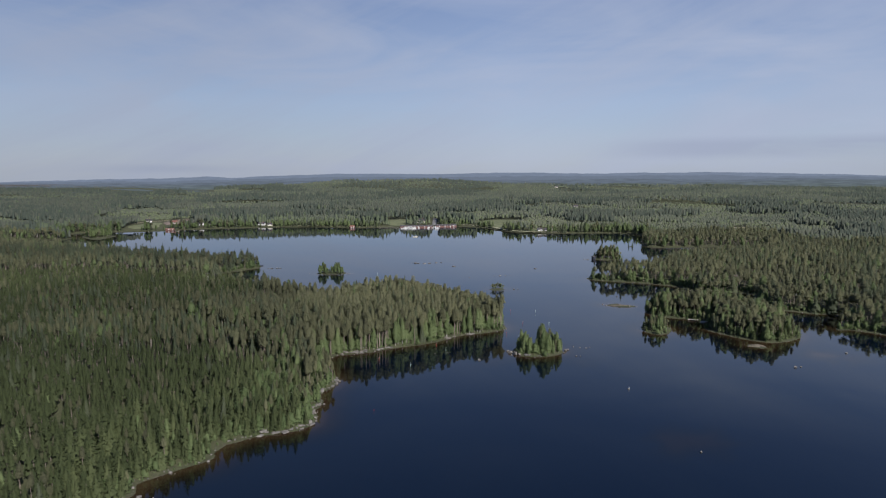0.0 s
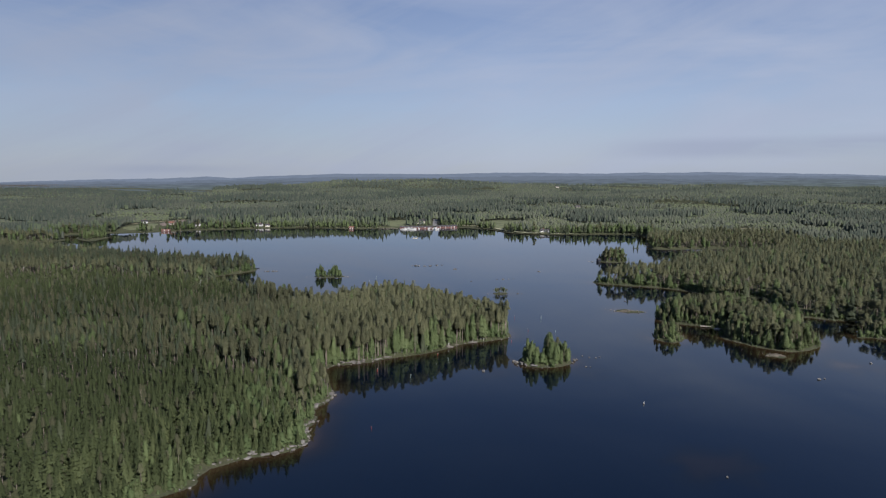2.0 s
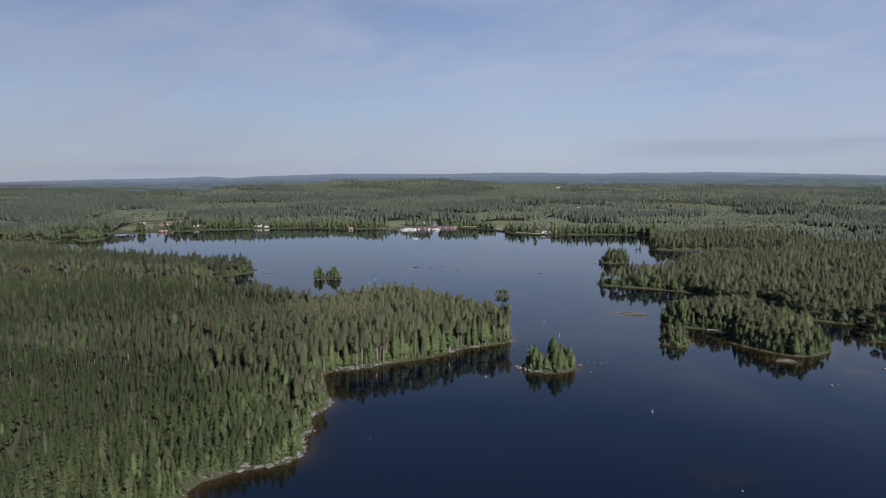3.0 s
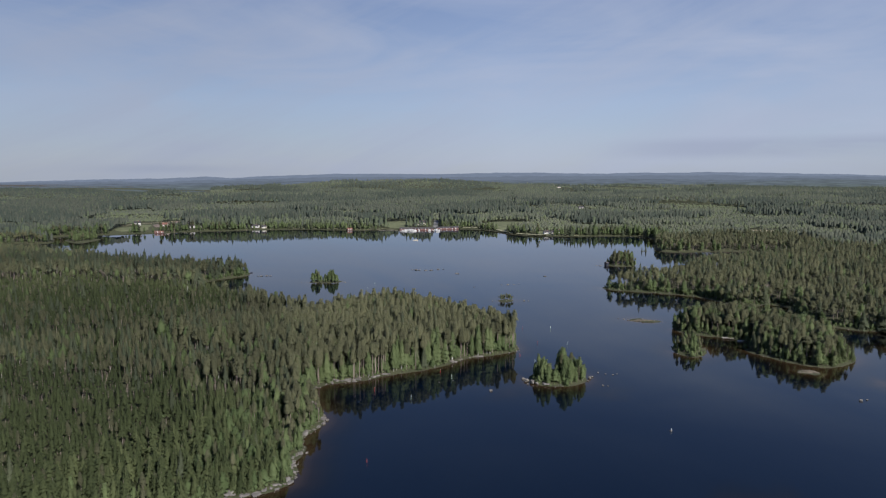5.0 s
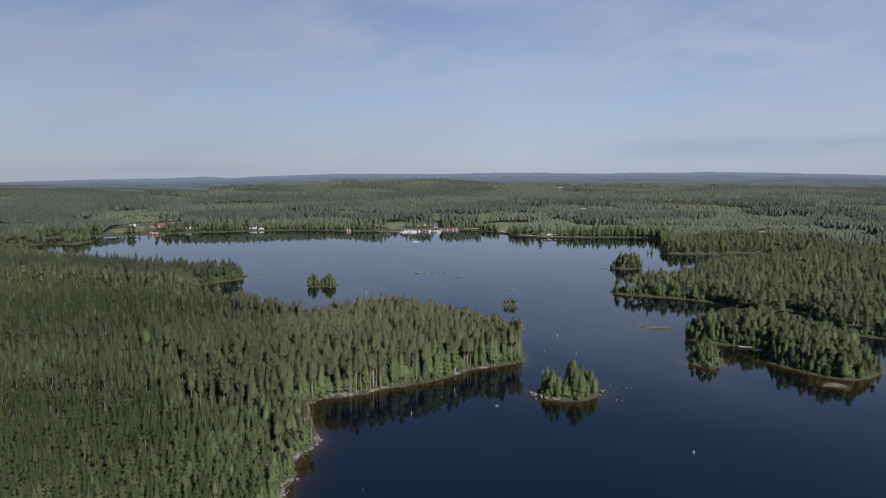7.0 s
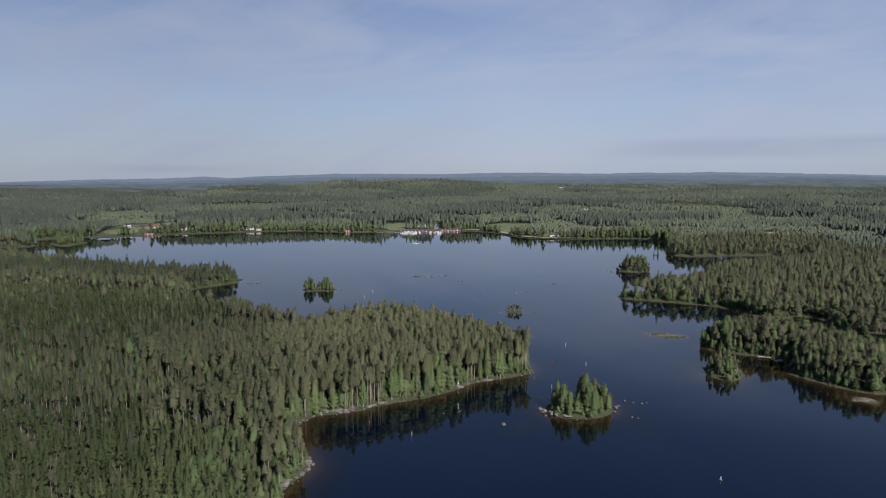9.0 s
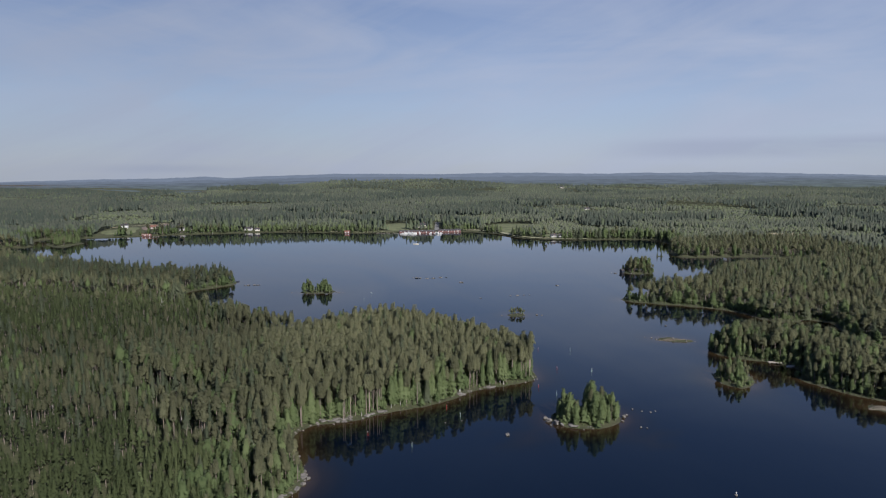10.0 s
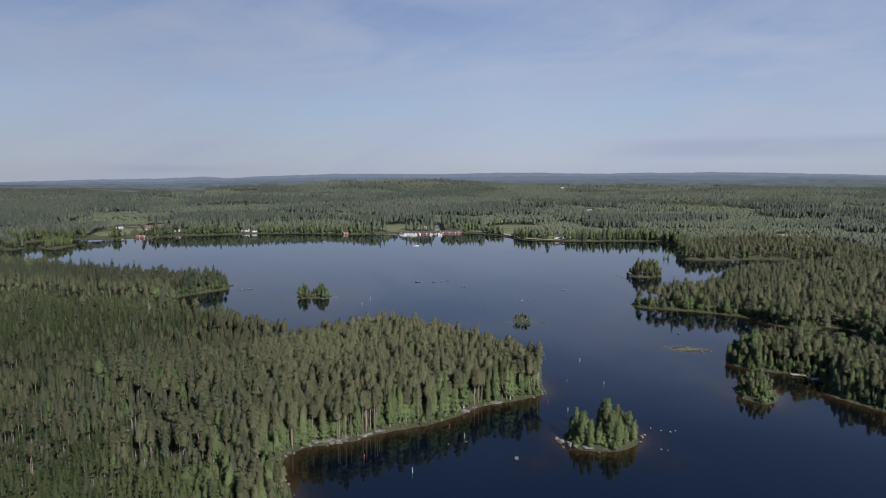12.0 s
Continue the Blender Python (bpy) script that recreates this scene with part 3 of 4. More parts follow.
def plant(name, label, category, x, y, z, kind, h, tint, detail, variants, rng, wide=1.0, cut=0.0):
    """One joined wood of real trees."""
    for k, key in enumerate(SPECIES):
        make, leaf, bark = SPECIES[key]
        sel = np.nonzero(kind == k)[0]
        if not len(sel):
            continue
        pick = rng.randint(0, variants, len(sel))
        cos, fcs, idx, tin, nor, base = [], [], [], [], [], 0
        for q in range(variants):
            s = sel[pick == q]
            if not len(s):
                continue
            stem, crown = make(rng, detail, cut)
            stem[0][:, :2] /= wide
            v, f = join([stem, crown])
            mi = np.r_[np.ones(len(stem[1]), int), np.zeros(len(crown[1]), int)]
            nv = outward(v, crown[0][:, 2].min(), 1.15 if key == "pine" else 0.65)
            a = rng.uniform(0, 6.28, len(s))
            ca, sa, hh = np.cos(a)[:, None], np.sin(a)[:, None], h[s][:, None]
            w = hh * wide * rng.uniform(0.85, 1.2, len(s))[:, None]
            co = np.stack(((v[:, 0] * ca - v[:, 1] * sa) * w + x[s][:, None], (v[:, 0] * sa + v[:, 1] * ca) * w + y[s][:, None], v[:, 2] * hh + z[s][:, None]), 2)
            cos.append(co.reshape(-1, 3))
            fcs.append((f[None] + (base + np.arange(len(s)) * len(v))[:, None, None]).reshape(-1, 3))
            idx.append(np.tile(mi, len(s)))
            tin.append(np.repeat(tint[s], len(v)))
            nor.append(np.stack((nv[:, 0] * ca - nv[:, 1] * sa, nv[:, 0] * sa + nv[:, 1] * ca, nv[:, 2] + 0 * ca), 2).reshape(-1, 3))
            base += len(s) * len(v)
        me = bulk_mesh(name, np.concatenate(cos), np.concatenate(fcs), [leaf, bark], np.concatenate(idx), [("tint", np.concatenate(tin)), ("outward", np.concatenate(nor))], True)
        tagged(new(key + "_" + name, me), label.replace("KIND", {"young": "young mixed"}.get(key, key)), category, kind="stuff")


def in_view(x, y, margin=30):
    return (np.abs(x + 3) < 0.72 * np.maximum(y, 0) + margin) & (y > 96)


rng = np.random.RandomState(5)
# near wood on the left shore
x, y = spread(-340, 45, 100, 455, 2.3, rng)
keep = (grid_at(SDM, x, y) > 0.6) & in_view(x, y, 25)
x, y = x[keep], y[keep]
sd, kind, h, tint = grow(x, y, rng)
thin = rng.uniform(0, 1, len(x)) < np.where(sd < 9, np.where(y > 290, 0.92, 0.74), np.where(kind == 3, 0.58, 0.94))
x, y, sd, kind, h, tint = x[thin], y[thin], sd[thin], kind[thin], h[thin], tint[thin]
z = grid_at(GZ, x, y)
fringe = (sd < 6.5) & (y > 165) & (y < 372) & (x > -100)
SHORE_TREES = np.stack((x, y, z, kind, h, tint), 1)[fringe]
close = (y < 265)
# the nearest trees above the shore stand singly
single = np.zeros(len(x), bool)
away = np.hypot(x + 70, y - 195)
for k, count in ((1, 150), (2, 90), (3, 270)):
    cand = np.nonzero(close & ~fringe & (kind == k))[0]
    single[cand[np.argsort(away[cand])][:count]] = True
WOOD_TREES = np.stack((x, y, z, kind, h, tint), 1)[single]
fringe = fringe | single
edge = sd < 12
for name, m, det, cut in (("wood_near", close & ~fringe, 15, 0.34), ("wood_edge", ~close & ~fringe & edge, 15, 0.0), ("wood_middle", ~close & ~fringe & ~edge, 12, 0.48)):
    plant(name, "dense KIND trees of the lakeside forest", "forest", x[m], y[m], z[m], kind[m], h[m], tint[m], det, 8, rng, 1.08, cut)

# woods further off on both sides of the lake
bx, by = [], []
for x0, x1, y0, y1, st in ((-640, -100, 455, 830, 4.5), (95, 420, 300, 820, 4.6), (420, 600, 330, 700, 6.0)):
    a, c = spread(x0, x1, y0, y1, st, rng)
    bx.append(a), by.append(c)
x, y = np.concatenate(bx), np.concatenate(by)
keep = (grid_at(SDM, x, y) > 0.9) & in_view(x, y, 25) & (open_ground(x, y) < 0.5)
x, y = x[keep], y[keep]
sd, kind, h, tint = grow(x, y, rng)
z, edge = grid_at(GZ, x, y), sd < 11
for name, m, det, cut in (("wood_far_edge", edge, 10, 0.0), ("wood_beyond", ~edge, 5.6, 0.5)):
    plant(name, "dense KIND trees of the forest along the lake", "forest", x[m], y[m], z[m], kind[m], h[m], tint[m], det, 7, rng, 1.55 if cut else 1.95, cut)

# leafy alder and birch scrub along the waterline
bx, by = spread(-100, 45, 165, 375, 2.0, rng)
cx, cy = spread(110, 300, 320, 560, 2.1, rng)
dx, dy = spread(30, 64, 298, 320, 2.0, rng)
ex, ey = spread(-215, -165, 520, 606, 2.4, rng)
x, y = np.r_[bx, cx, dx, ex], np.r_[by, cy, dy, ey]
sd = grid_at(SD, x, y)
isle = grid_at(SDM, x, y) < 0
keep = (sd > 0.15) & (sd < 7) & (rng.uniform(0, 1, len(x)) < np.where(isle, 0.85, 0.95 + 0.5 * value_noise(x, y, 17, 61))) & in_view(x, y)
# the bare rock slopes stay open
for x0, x1, y0, y1 in ((-54, -20, 298, 320), (1, 16, 329, 345), (-76, -44, 196, 220), (-53, -43, 222, 240), (-53, -43, 246, 267)):
    keep &= ~((x > x0) & (x < x1) & (y > y0) & (y < y1) & (sd < 1.3))
for cx, cy, rx, ry in ((123, 415, 12, 7), (162, 318, 9, 7)):
    keep &= np.hypot((x - cx) / rx, (y - cy) / ry) > 1
x, y, sd = x[keep], y[keep], sd[keep]
plant("shore_scrub", "bright green KIND scrub along the waterline", "shrubs", x, y, grid_at(GZ, x, y) - 0.4, np.full(len(x), 2), rng.uniform(1.3, 3.4, len(x)) * (0.5 + 0.6 * smooth(0.3, 4, sd)) + np.where(rng.uniform(0, 1, len(x)) < 0.2, 2.0, 0.0), rng.uniform(0.0, 0.75, len(x)), 4, 5, rng, 3.0)


# birch and rowan undergrowth behind the open shore
x, y = spread(-75, 42, 165, 400, 3.4, rng)
sd = grid_at(SDM, x, y)
keep = (sd > 1.8) & (sd < np.where(y > 290, 60, 26)) & (rng.uniform(0, 1, len(x)) < 0.85 + 0.5 * value_noise(x, y, 25, 62))
x, y = x[keep], y[keep]
plant("undergrowth", "light green KIND undergrowth beneath the shore pines", "shrubs", x, y, grid_at(GZ, x, y) - 0.3, np.full(len(x), 2), rng.uniform(3.2, 7.0, len(x)) + 2.5 * smooth(6, 25, sd[keep]), rng.uniform(0.0, 0.6, len(x)), 7, 5, rng, 1.9)


# far woods to the horizon
def stands(x, y, wide, deep, seed):
    """The forest stand that each place belongs to: uneven cells, each with its own random numbers."""
    draw = np.random.RandomState(seed)
    off, own = draw.uniform(0, 1, (128, 128, 2)), draw.uniform(0, 1, (128, 128, 3))
    u = x / wide + 0.35 * value_noise(x, y, 60, seed) + 0.12 * value_noise(x, y, 18, seed + 1)
    v = y / deep + 0.35 * value_noise(x, y, 55, seed + 2) + 0.12 * value_noise(x, y, 18, seed + 3)
    i, j = np.floor(u).astype(int), np.floor(v).astype(int)
    best, pick = np.full(x.shape, 1e9), np.zeros((len(x), 3))
    for a in (-1, 0, 1):
        for c in (-1, 0, 1):
            o = off[(i + a) % 128, (j + c) % 128]
            d = (u - i - a - o[:, 0]) ** 2 + (v - j - c - o[:, 1]) ** 2
            hit = d < best
            best = np.where(hit, d, best)
            pick[hit] = own[(i + a) % 128, (j + c) % 128][hit]
    return pick.T


# stand: share of spruce, share of birch, height, tint
STAND_SPRUCE, STAND_BIRCH = (0.75, 0.25, 0.40, 0.12, 0.10), (0.05, 0.15, 0.25, 0.45, 0.70)
STAND_TALL, STAND_TINT = (1.30, 1.06, 0.84, 0.50, 0.26), (-0.34, -0.12, 0.06, 0.26, 0.44)


def far_woods():
    for band, (y0, y1, st) in enumerate(((600, 1130, 4.3), (1130, 1500, 6.0), (1500, 2400, 8.6), (2400, 3010, 12.5))):
        x, y = spread(-0.74 * y1 - 40, 0.74 * y1 + 40, y0, y1, st, rng)
        x, y = x + rng.uniform(-0.4, 0.4, len(x)) * st, y + rng.uniform(-0.4, 0.4, len(x)) * st
        keep = (grid_at(SDM, x, y) > 0.6) & in_view(x, y, 60) & (open_ground(x, y) < 0.5) & ((y < 2140) | (x / y > -0.36))
        if band == 0:
            keep &= (y < 840) | (grid_at(SDM, x, y) > 1.6)
            keep &= ~((x > -640) & (x < -100) & (y < 830)) & ~((x > 95) & (x < 420) & (y < 820)) & ~((x > 419) & (x < 600) & (y < 700))
        x, y = x[keep], y[keep]
        age, soil, _ = stands(x, y, 170, 120, 41)
        n2, n3 = value_noise(x, y, 330, 42), value_noise(x, y, 60, 43)
        c = np.searchsorted((0.24, 0.48, 0.70, 0.92), age)
        c = np.where(grid_at(SDM, x, y) < 22, 1 + (soil > 0.5), c)  # the shores keep their old trees
        u = rng.uniform(0, 1, len(x))
        bir, spr = np.choose(c, STAND_BIRCH), np.choose(c, STAND_SPRUCE)
        bir = np.where((grid_at(SDM, x, y) < 40) & (y > 840), 0.60, bir)  # alder and birch along the far shore
        kind = np.where(u < bir, 2, np.where(u < bir + spr, 1, 0))
        h = np.choose(kind, (11.8, 12.4, 10.5)) * np.choose(c, STAND_TALL) * (1 + 0.06 * n3) * (1 + np.where(grid_at(SDM, x, y) < 40, 0.24, 0.13) * rng.normal(0, 1, len(x))).clip(0.5, 1.45)
        tint = np.clip(0.45 + 0.10 * n2 + 0.06 * n3 + 0.2 * (soil - 0.5) + np.choose(c, STAND_TINT) - 0.28 * smooth(0.30, 0.48, -x / y) + rng.normal(0, 0.05, len(x)), 0, 1)
        z = grid_at(GZ, x, y)
        if band == 0:
            # single stems and open crowns along the far waterline
            front = (grid_at(SDM, x, y) < 16) & (y > 840)
            plant("wood_far_shore", "tall KIND trees along the far lake shore", "forest", x[front], y[front], z[front], kind[front], h[front] * 0.94, tint[front], 6, 7, rng, 1.75)
            x, y, z, kind, h, tint = (v[~front] for v in (x, y, z, kind, h, tint))
        bare = 0.30 * h * smooth(6, 22, grid_at(SDM, x, y)) * (1 - open_ground(x, y))  # inside the closed canopy the stems are bare
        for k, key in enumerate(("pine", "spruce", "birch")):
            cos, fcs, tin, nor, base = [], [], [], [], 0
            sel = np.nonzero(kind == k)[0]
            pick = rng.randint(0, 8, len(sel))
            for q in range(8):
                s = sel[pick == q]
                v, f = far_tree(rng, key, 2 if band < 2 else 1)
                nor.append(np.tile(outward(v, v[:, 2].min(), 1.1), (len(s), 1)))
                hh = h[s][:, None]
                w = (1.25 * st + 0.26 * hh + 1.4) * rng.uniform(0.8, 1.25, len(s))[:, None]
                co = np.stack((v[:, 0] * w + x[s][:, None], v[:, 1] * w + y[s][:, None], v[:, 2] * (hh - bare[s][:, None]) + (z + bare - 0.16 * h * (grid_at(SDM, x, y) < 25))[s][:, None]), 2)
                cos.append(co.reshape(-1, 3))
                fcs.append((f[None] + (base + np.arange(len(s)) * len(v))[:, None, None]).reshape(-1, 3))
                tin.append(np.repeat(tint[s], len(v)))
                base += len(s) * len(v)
            me = bulk_mesh("far_woods", np.concatenate(cos), np.concatenate(fcs), [M_FAR_HAZED[key]], None, [("tint", np.concatenate(tin)), ("outward", np.concatenate(nor))], True)
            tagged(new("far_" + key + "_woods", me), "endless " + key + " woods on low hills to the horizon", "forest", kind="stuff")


far_woods()

# wooded hills beyond the last woods, range behind range, haze painted as blue emission
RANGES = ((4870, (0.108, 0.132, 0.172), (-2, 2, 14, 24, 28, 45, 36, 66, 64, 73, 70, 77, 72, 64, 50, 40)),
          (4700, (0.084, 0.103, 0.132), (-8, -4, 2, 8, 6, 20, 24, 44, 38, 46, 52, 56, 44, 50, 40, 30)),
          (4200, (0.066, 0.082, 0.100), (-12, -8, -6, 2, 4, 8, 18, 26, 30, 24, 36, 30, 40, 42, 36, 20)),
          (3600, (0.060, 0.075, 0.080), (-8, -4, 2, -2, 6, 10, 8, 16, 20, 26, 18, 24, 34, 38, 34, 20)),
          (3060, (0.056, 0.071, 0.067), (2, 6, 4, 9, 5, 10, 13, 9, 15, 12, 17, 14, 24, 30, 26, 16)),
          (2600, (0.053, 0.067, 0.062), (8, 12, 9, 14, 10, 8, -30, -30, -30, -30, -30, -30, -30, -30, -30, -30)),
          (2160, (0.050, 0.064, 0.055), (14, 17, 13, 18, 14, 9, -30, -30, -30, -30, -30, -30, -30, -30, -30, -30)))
for depth, tone, heights in RANGES:
    M_HAZE_HILLS, nt, b = material("hazy_hills_glow", 1.0)
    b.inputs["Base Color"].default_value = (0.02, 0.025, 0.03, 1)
    tc, mp, stands = nt.nodes.new("ShaderNodeTexCoord"), nt.nodes.new("ShaderNodeMapping"), nt.nodes.new("ShaderNodeTexNoise")
    mp.inputs["Scale"].default_value = (0.010, 1.0, 0.20)
    stands.inputs["Scale"].default_value, stands.inputs["Detail"].default_value = 1.0, 5.0
    nt.links.new(tc.outputs["Object"], mp.inputs["Vector"])
    nt.links.new(mp.outputs["Vector"], stands.inputs["Vector"])
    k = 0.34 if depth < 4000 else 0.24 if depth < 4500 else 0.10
    # the tone holds the haze, bluer with depth, and the sheet gives it off
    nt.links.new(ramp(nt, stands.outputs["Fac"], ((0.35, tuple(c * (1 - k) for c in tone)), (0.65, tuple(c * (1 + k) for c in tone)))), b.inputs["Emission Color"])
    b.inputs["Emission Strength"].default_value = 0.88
    u = np.linspace(-0.98, 0.98, 900)
    hx = u * depth
    top = np.interp(u, (-0.95, -0.70, -0.60, -0.52, -0.44, -0.37, -0.33, -0.17, 0.0, 0.10, 0.25, 0.45, 0.52, 0.60, 0.70, 0.95), heights)
    top = top + 4.0 * value_noise(hx, 0 * hx + depth, 260, 71) + 1.8 * value_noise(hx, 0 * hx + depth, 60, 72) + 1.6 * value_noise(hx, 0 * hx + depth, 11, 73)
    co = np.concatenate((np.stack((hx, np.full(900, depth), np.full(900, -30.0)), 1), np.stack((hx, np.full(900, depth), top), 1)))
    tagged(new("backdrop", bulk_mesh("backdrop", co, sheet_faces(900, 2), [M_HAZE_HILLS])), "flat backdrop of low wooded hills glowing in painted haze blue", "hills", kind="structure")


# ---------------------------------------------------------------- single trees of the islands and the near shore
def part(name, me, parent, label=""):
    ob = new(name, me)
    ob.parent = parent
    if label:
        ob["label"] = label
    return ob


TREE_NAMES = {"pine": "pine_tree", "spruce": "spruce_tree", "birch": "birch_tree", "young": "young_pine_tree"}
TREE_LABELS = {"pine": "slender Scots pine with bare reddish trunk", "spruce": "narrow dark green Norway spruce tree", "birch": "leafy light green birch with pale trunk", "young": "young bushy green pine in the stand"}
LIBRARY = {}
rng = np.random.RandomState(17)
for key, (make, leaf, bark) in SPECIES.items():
    for q in range(6):
        stem, crown = make(rng, 16)
        LIBRARY[key, q] = (bulk_mesh("trunk", stem[0], stem[1], [bark], shade=True), bulk_mesh("crown", crown[0], crown[1], [leaf], None, [("tint", np.full(len(crown[0]), (0.38 if key == "birch" else 0.10) + 0.11 * q)), ("outward", outward(crown[0], crown[0][:, 2].min(), 1.15 if key == "pine" else 0.65))], True))


def tree(key, q, x, y, z, h, w, turn, where):
    e = new(TREE_NAMES[key])
    e.matrix_world = pose(x, y, z, 0, 0, turn) @ Matrix.Diagonal((h * w, h * w, h, 1))
    part("trunk", LIBRARY[key, q][0], e)
    part("crown", LIBRARY[key, q][1], e)
    return tagged(e, TREE_LABELS[key] + " " + where, "tree", "trees " + where)


def height_of(x, y):
    return float(grid_at(GZ, np.array([float(x)]), np.array([float(y)]))[0])


KINDS = list(SPECIES)
PLACES = []
for x, y, z, k, h, t in SHORE_TREES:
    PLACES.append((KINDS[int(k)], x, y, z, h, rng.uniform(0.95, 1.3), "on the stony lake shore"))

for x, y, z, k, h, t in WOOD_TREES:
    PLACES.append((KINDS[int(k)], x, y, z, h, rng.uniform(1.0, 1.35), "in the lakeside forest"))

# a leafy alder and birch thicket in the corner of the bay, and a small pine on the rocky point
for k in range(26):
    x, y = -57 + 8 * rng.uniform(-1, 1), 306 + 6 * rng.uniform(-1, 1)
    if grid_at(SD, np.array([x]), np.array([y]))[0] > 0.5:
        PLACES.append(("birch", x, y, height_of(x, y) - 0.3, rng.uniform(5.0, 8.5), rng.uniform(1.7, 2.3), "on the stony lake shore"))
PLACES.append(("young", -47.2, 266.0, height_of(-47.2, 266.0), 4.2, 1.1, "on the stony lake shore"))

# island: spacing, inner margin, height, share of pine, spruce, birch
GROVES = {"long": (2.6, 0.4, 10.2, (0.62, 0.13, 0.25)), "round": (2.5, 0.5, 7.4, (0.45, 0.1, 0.45)), "birch": (2.35, 1.0, 9.4, (0.16, 0.0, 0.84)), "grove": (2.3, 0.6, 8.8, (0.08, 0.0, 0.92)),
          "bushy": (1.5, 0.3, 4.6, (0.85, 0.0, 0.15)), "domed": (2.1, 0.4, 10.6, (0.80, 0.02, 0.18)), "skerry": (3.2, 0.6, 6.0, (0.3, 0.7, 0.0)), "spit": (3.4, 3.0, 10.5, (0.2, 0.1, 0.7))}
for name, (step, margin, tall, share) in GROVES.items():
    o = ISLES[name]
    x, y = spread(o[:, 0].min(), o[:, 0].max(), o[:, 1].min(), o[:, 1].max(), step, rng)
    d = signed(o, x, y)
    ok = d > margin
    for px, py, pd, pz in zip(x[ok], y[ok], d[ok], grid_at(GZ, x, y)[ok]):
        key = ("pine", "spruce", "birch")[rng.choice(3, p=share)]
        h = tall * (0.66 + 0.34 * min(1, pd / 6)) * float(np.clip(rng.normal(1, 0.18), 0.55, 1.4))
        if name in ("domed", "long", "round") and pd < 4.5 and rng.uniform() < 0.55:
            key, h = ("young", "birch")[rng.randint(2)], 0.62 * h
        if name == "birch":
            if 43 < px < 48 and rng.uniform() < 0.35:
                continue
            h *= 1.04 if px > 48 else (0.66 if px > 43 else 0.92)
        if name == "spit" and (px > -455 or py < 832):
            continue
        if name == "grove":
            u = (px + 113) / 29
            if u < 0.12 or u > 0.86:
                continue
            h *= 0.52 if 0.38 < u < 0.58 else 1.0 - 5.0 * (u - (0.25 if u < 0.5 else 0.72)) ** 2
        PLACES.append((key, px, py, pz, h, rng.uniform(1.1, 1.45) * {"skerry": 0.9, "bushy": 0.95, "grove": 1.7, "domed": 1.9, "long": 1.15, "spit": 1.5, "birch": 1.0}.get(name, 1.0), "on the small wooded island"))

PLACES.sort(key=lambda p: math.hypot(p[1] + 20, p[2] - 190))
TALLY, REST = {}, []
for key, x, y, z, h, w, where in PLACES:
    TALLY[key] = TALLY.get(key, 0) + 1
    if TALLY[key] <= 285:
        tree(key, rng.randint(6), x, y, z, h, w, rng.uniform(0, 360), where)
    else:
        REST.append((x, y, z, KINDS.index(key), h))
if REST:
    REST = np.array(REST)
    plant("island_wood", "close KIND trees of the wooded islands", "forest", REST[:, 0], REST[:, 1], REST[:, 2], REST[:, 3].astype(int), REST[:, 4], rng.uniform(0.2, 0.8, len(REST)), 14, 6, rng, 1.5)


# ---------------------------------------------------------------- rocks
def boulder(seed, flat):
    """An uneven granite block, one across."""
    bm = bmesh.new()
    bmesh.ops.create_icosphere(bm, subdivisions=2, radius=0.5)
    for v in bm.verts:
        n = noise.noise_vector(v.co * 1.9 + Vector((seed * 7.1, 0, 0)))
        v.co += n * 0.25
        v.co.z *= flat
        v.co.x *= 1.0 + 0.25 * math.sin(seed * 2.3)
        if v.co.z > 0.30 * flat:
            v.co.z = 0.30 * flat + (v.co.z - 0.30 * flat) * 0.4
    me = bpy.data.meshes.new("boulder")
    bm.to_mesh(me)
    bm.free()
    me.materials.append(M_ROCK)
    return me


BOULDERS = [boulder(k, 0.85) for k in range(5)]
SLABS = [boulder(k + 9, 0.24) for k in range(4)]
rng = np.random.RandomState(23)


def rock(x, y, size, flat=False, sink=0.25, label="pale grey granite boulder at the water's edge"):
    ob = new("rock_slab" if flat else "boulder", (SLABS if flat else BOULDERS)[rng.randint(4)])
    base = max(0.0, float(grid_at(GZ, np.array([x]), np.array([y]))[0]))
    size *= 0.72
    ob.matrix_world = pose(x, y, base + size * (0.08 if flat else 0.5 - sink) - 0.05, 0, 0, rng.uniform(0, 360)) @ Matrix.Diagonal((size, size * rng.uniform(0.65, 1.0), size, 1))
    return tagged(ob, label, "rock", "rocks along the shore")


def edge_rocks(outline, count, lo, hi, keep):
    """Boulders scattered along a waterline."""
    p = np.array(outline, float)
    q = np.roll(p, -1, 0)
    seg = np.hypot(*(q - p).T)
    ok = np.array([keep(*m) for m in (p + q) / 2])
    w = np.where(ok, seg, 0)
    for k in rng.choice(len(p), count, p=w / w.sum()):
        c = p[k] + (q[k] - p[k]) * rng.uniform() + rng.normal(0, 0.8, 2)
        rock(c[0], c[1], lo + (hi - lo) * rng.uniform() ** 2.5)


edge_rocks(LAKE, 150, 0.35, 1.5, lambda x, y: x < 40 and 150 < y < 362 and x > -105)
edge_rocks(LAKE, 44, 0.5, 1.9, lambda x, y: -56 < x < -40 and 212 < y < 275)
edge_rocks(LAKE, 30, 0.5, 1.6, lambda x, y: 110 < x < 260 and 330 < y < 530)
for name, count, hi in (("birch", 13, 1.0), ("long", 22, 1.3), ("round", 12, 1.0), ("bar", 24, 1.1), ("grove", 8, 1.4), ("bushy", 6, 1.2), ("domed", 7, 1.6), ("reef", 4, 0.8)):
    edge_rocks(ISLES[name], count, 0.4, hi, lambda x, y: True)
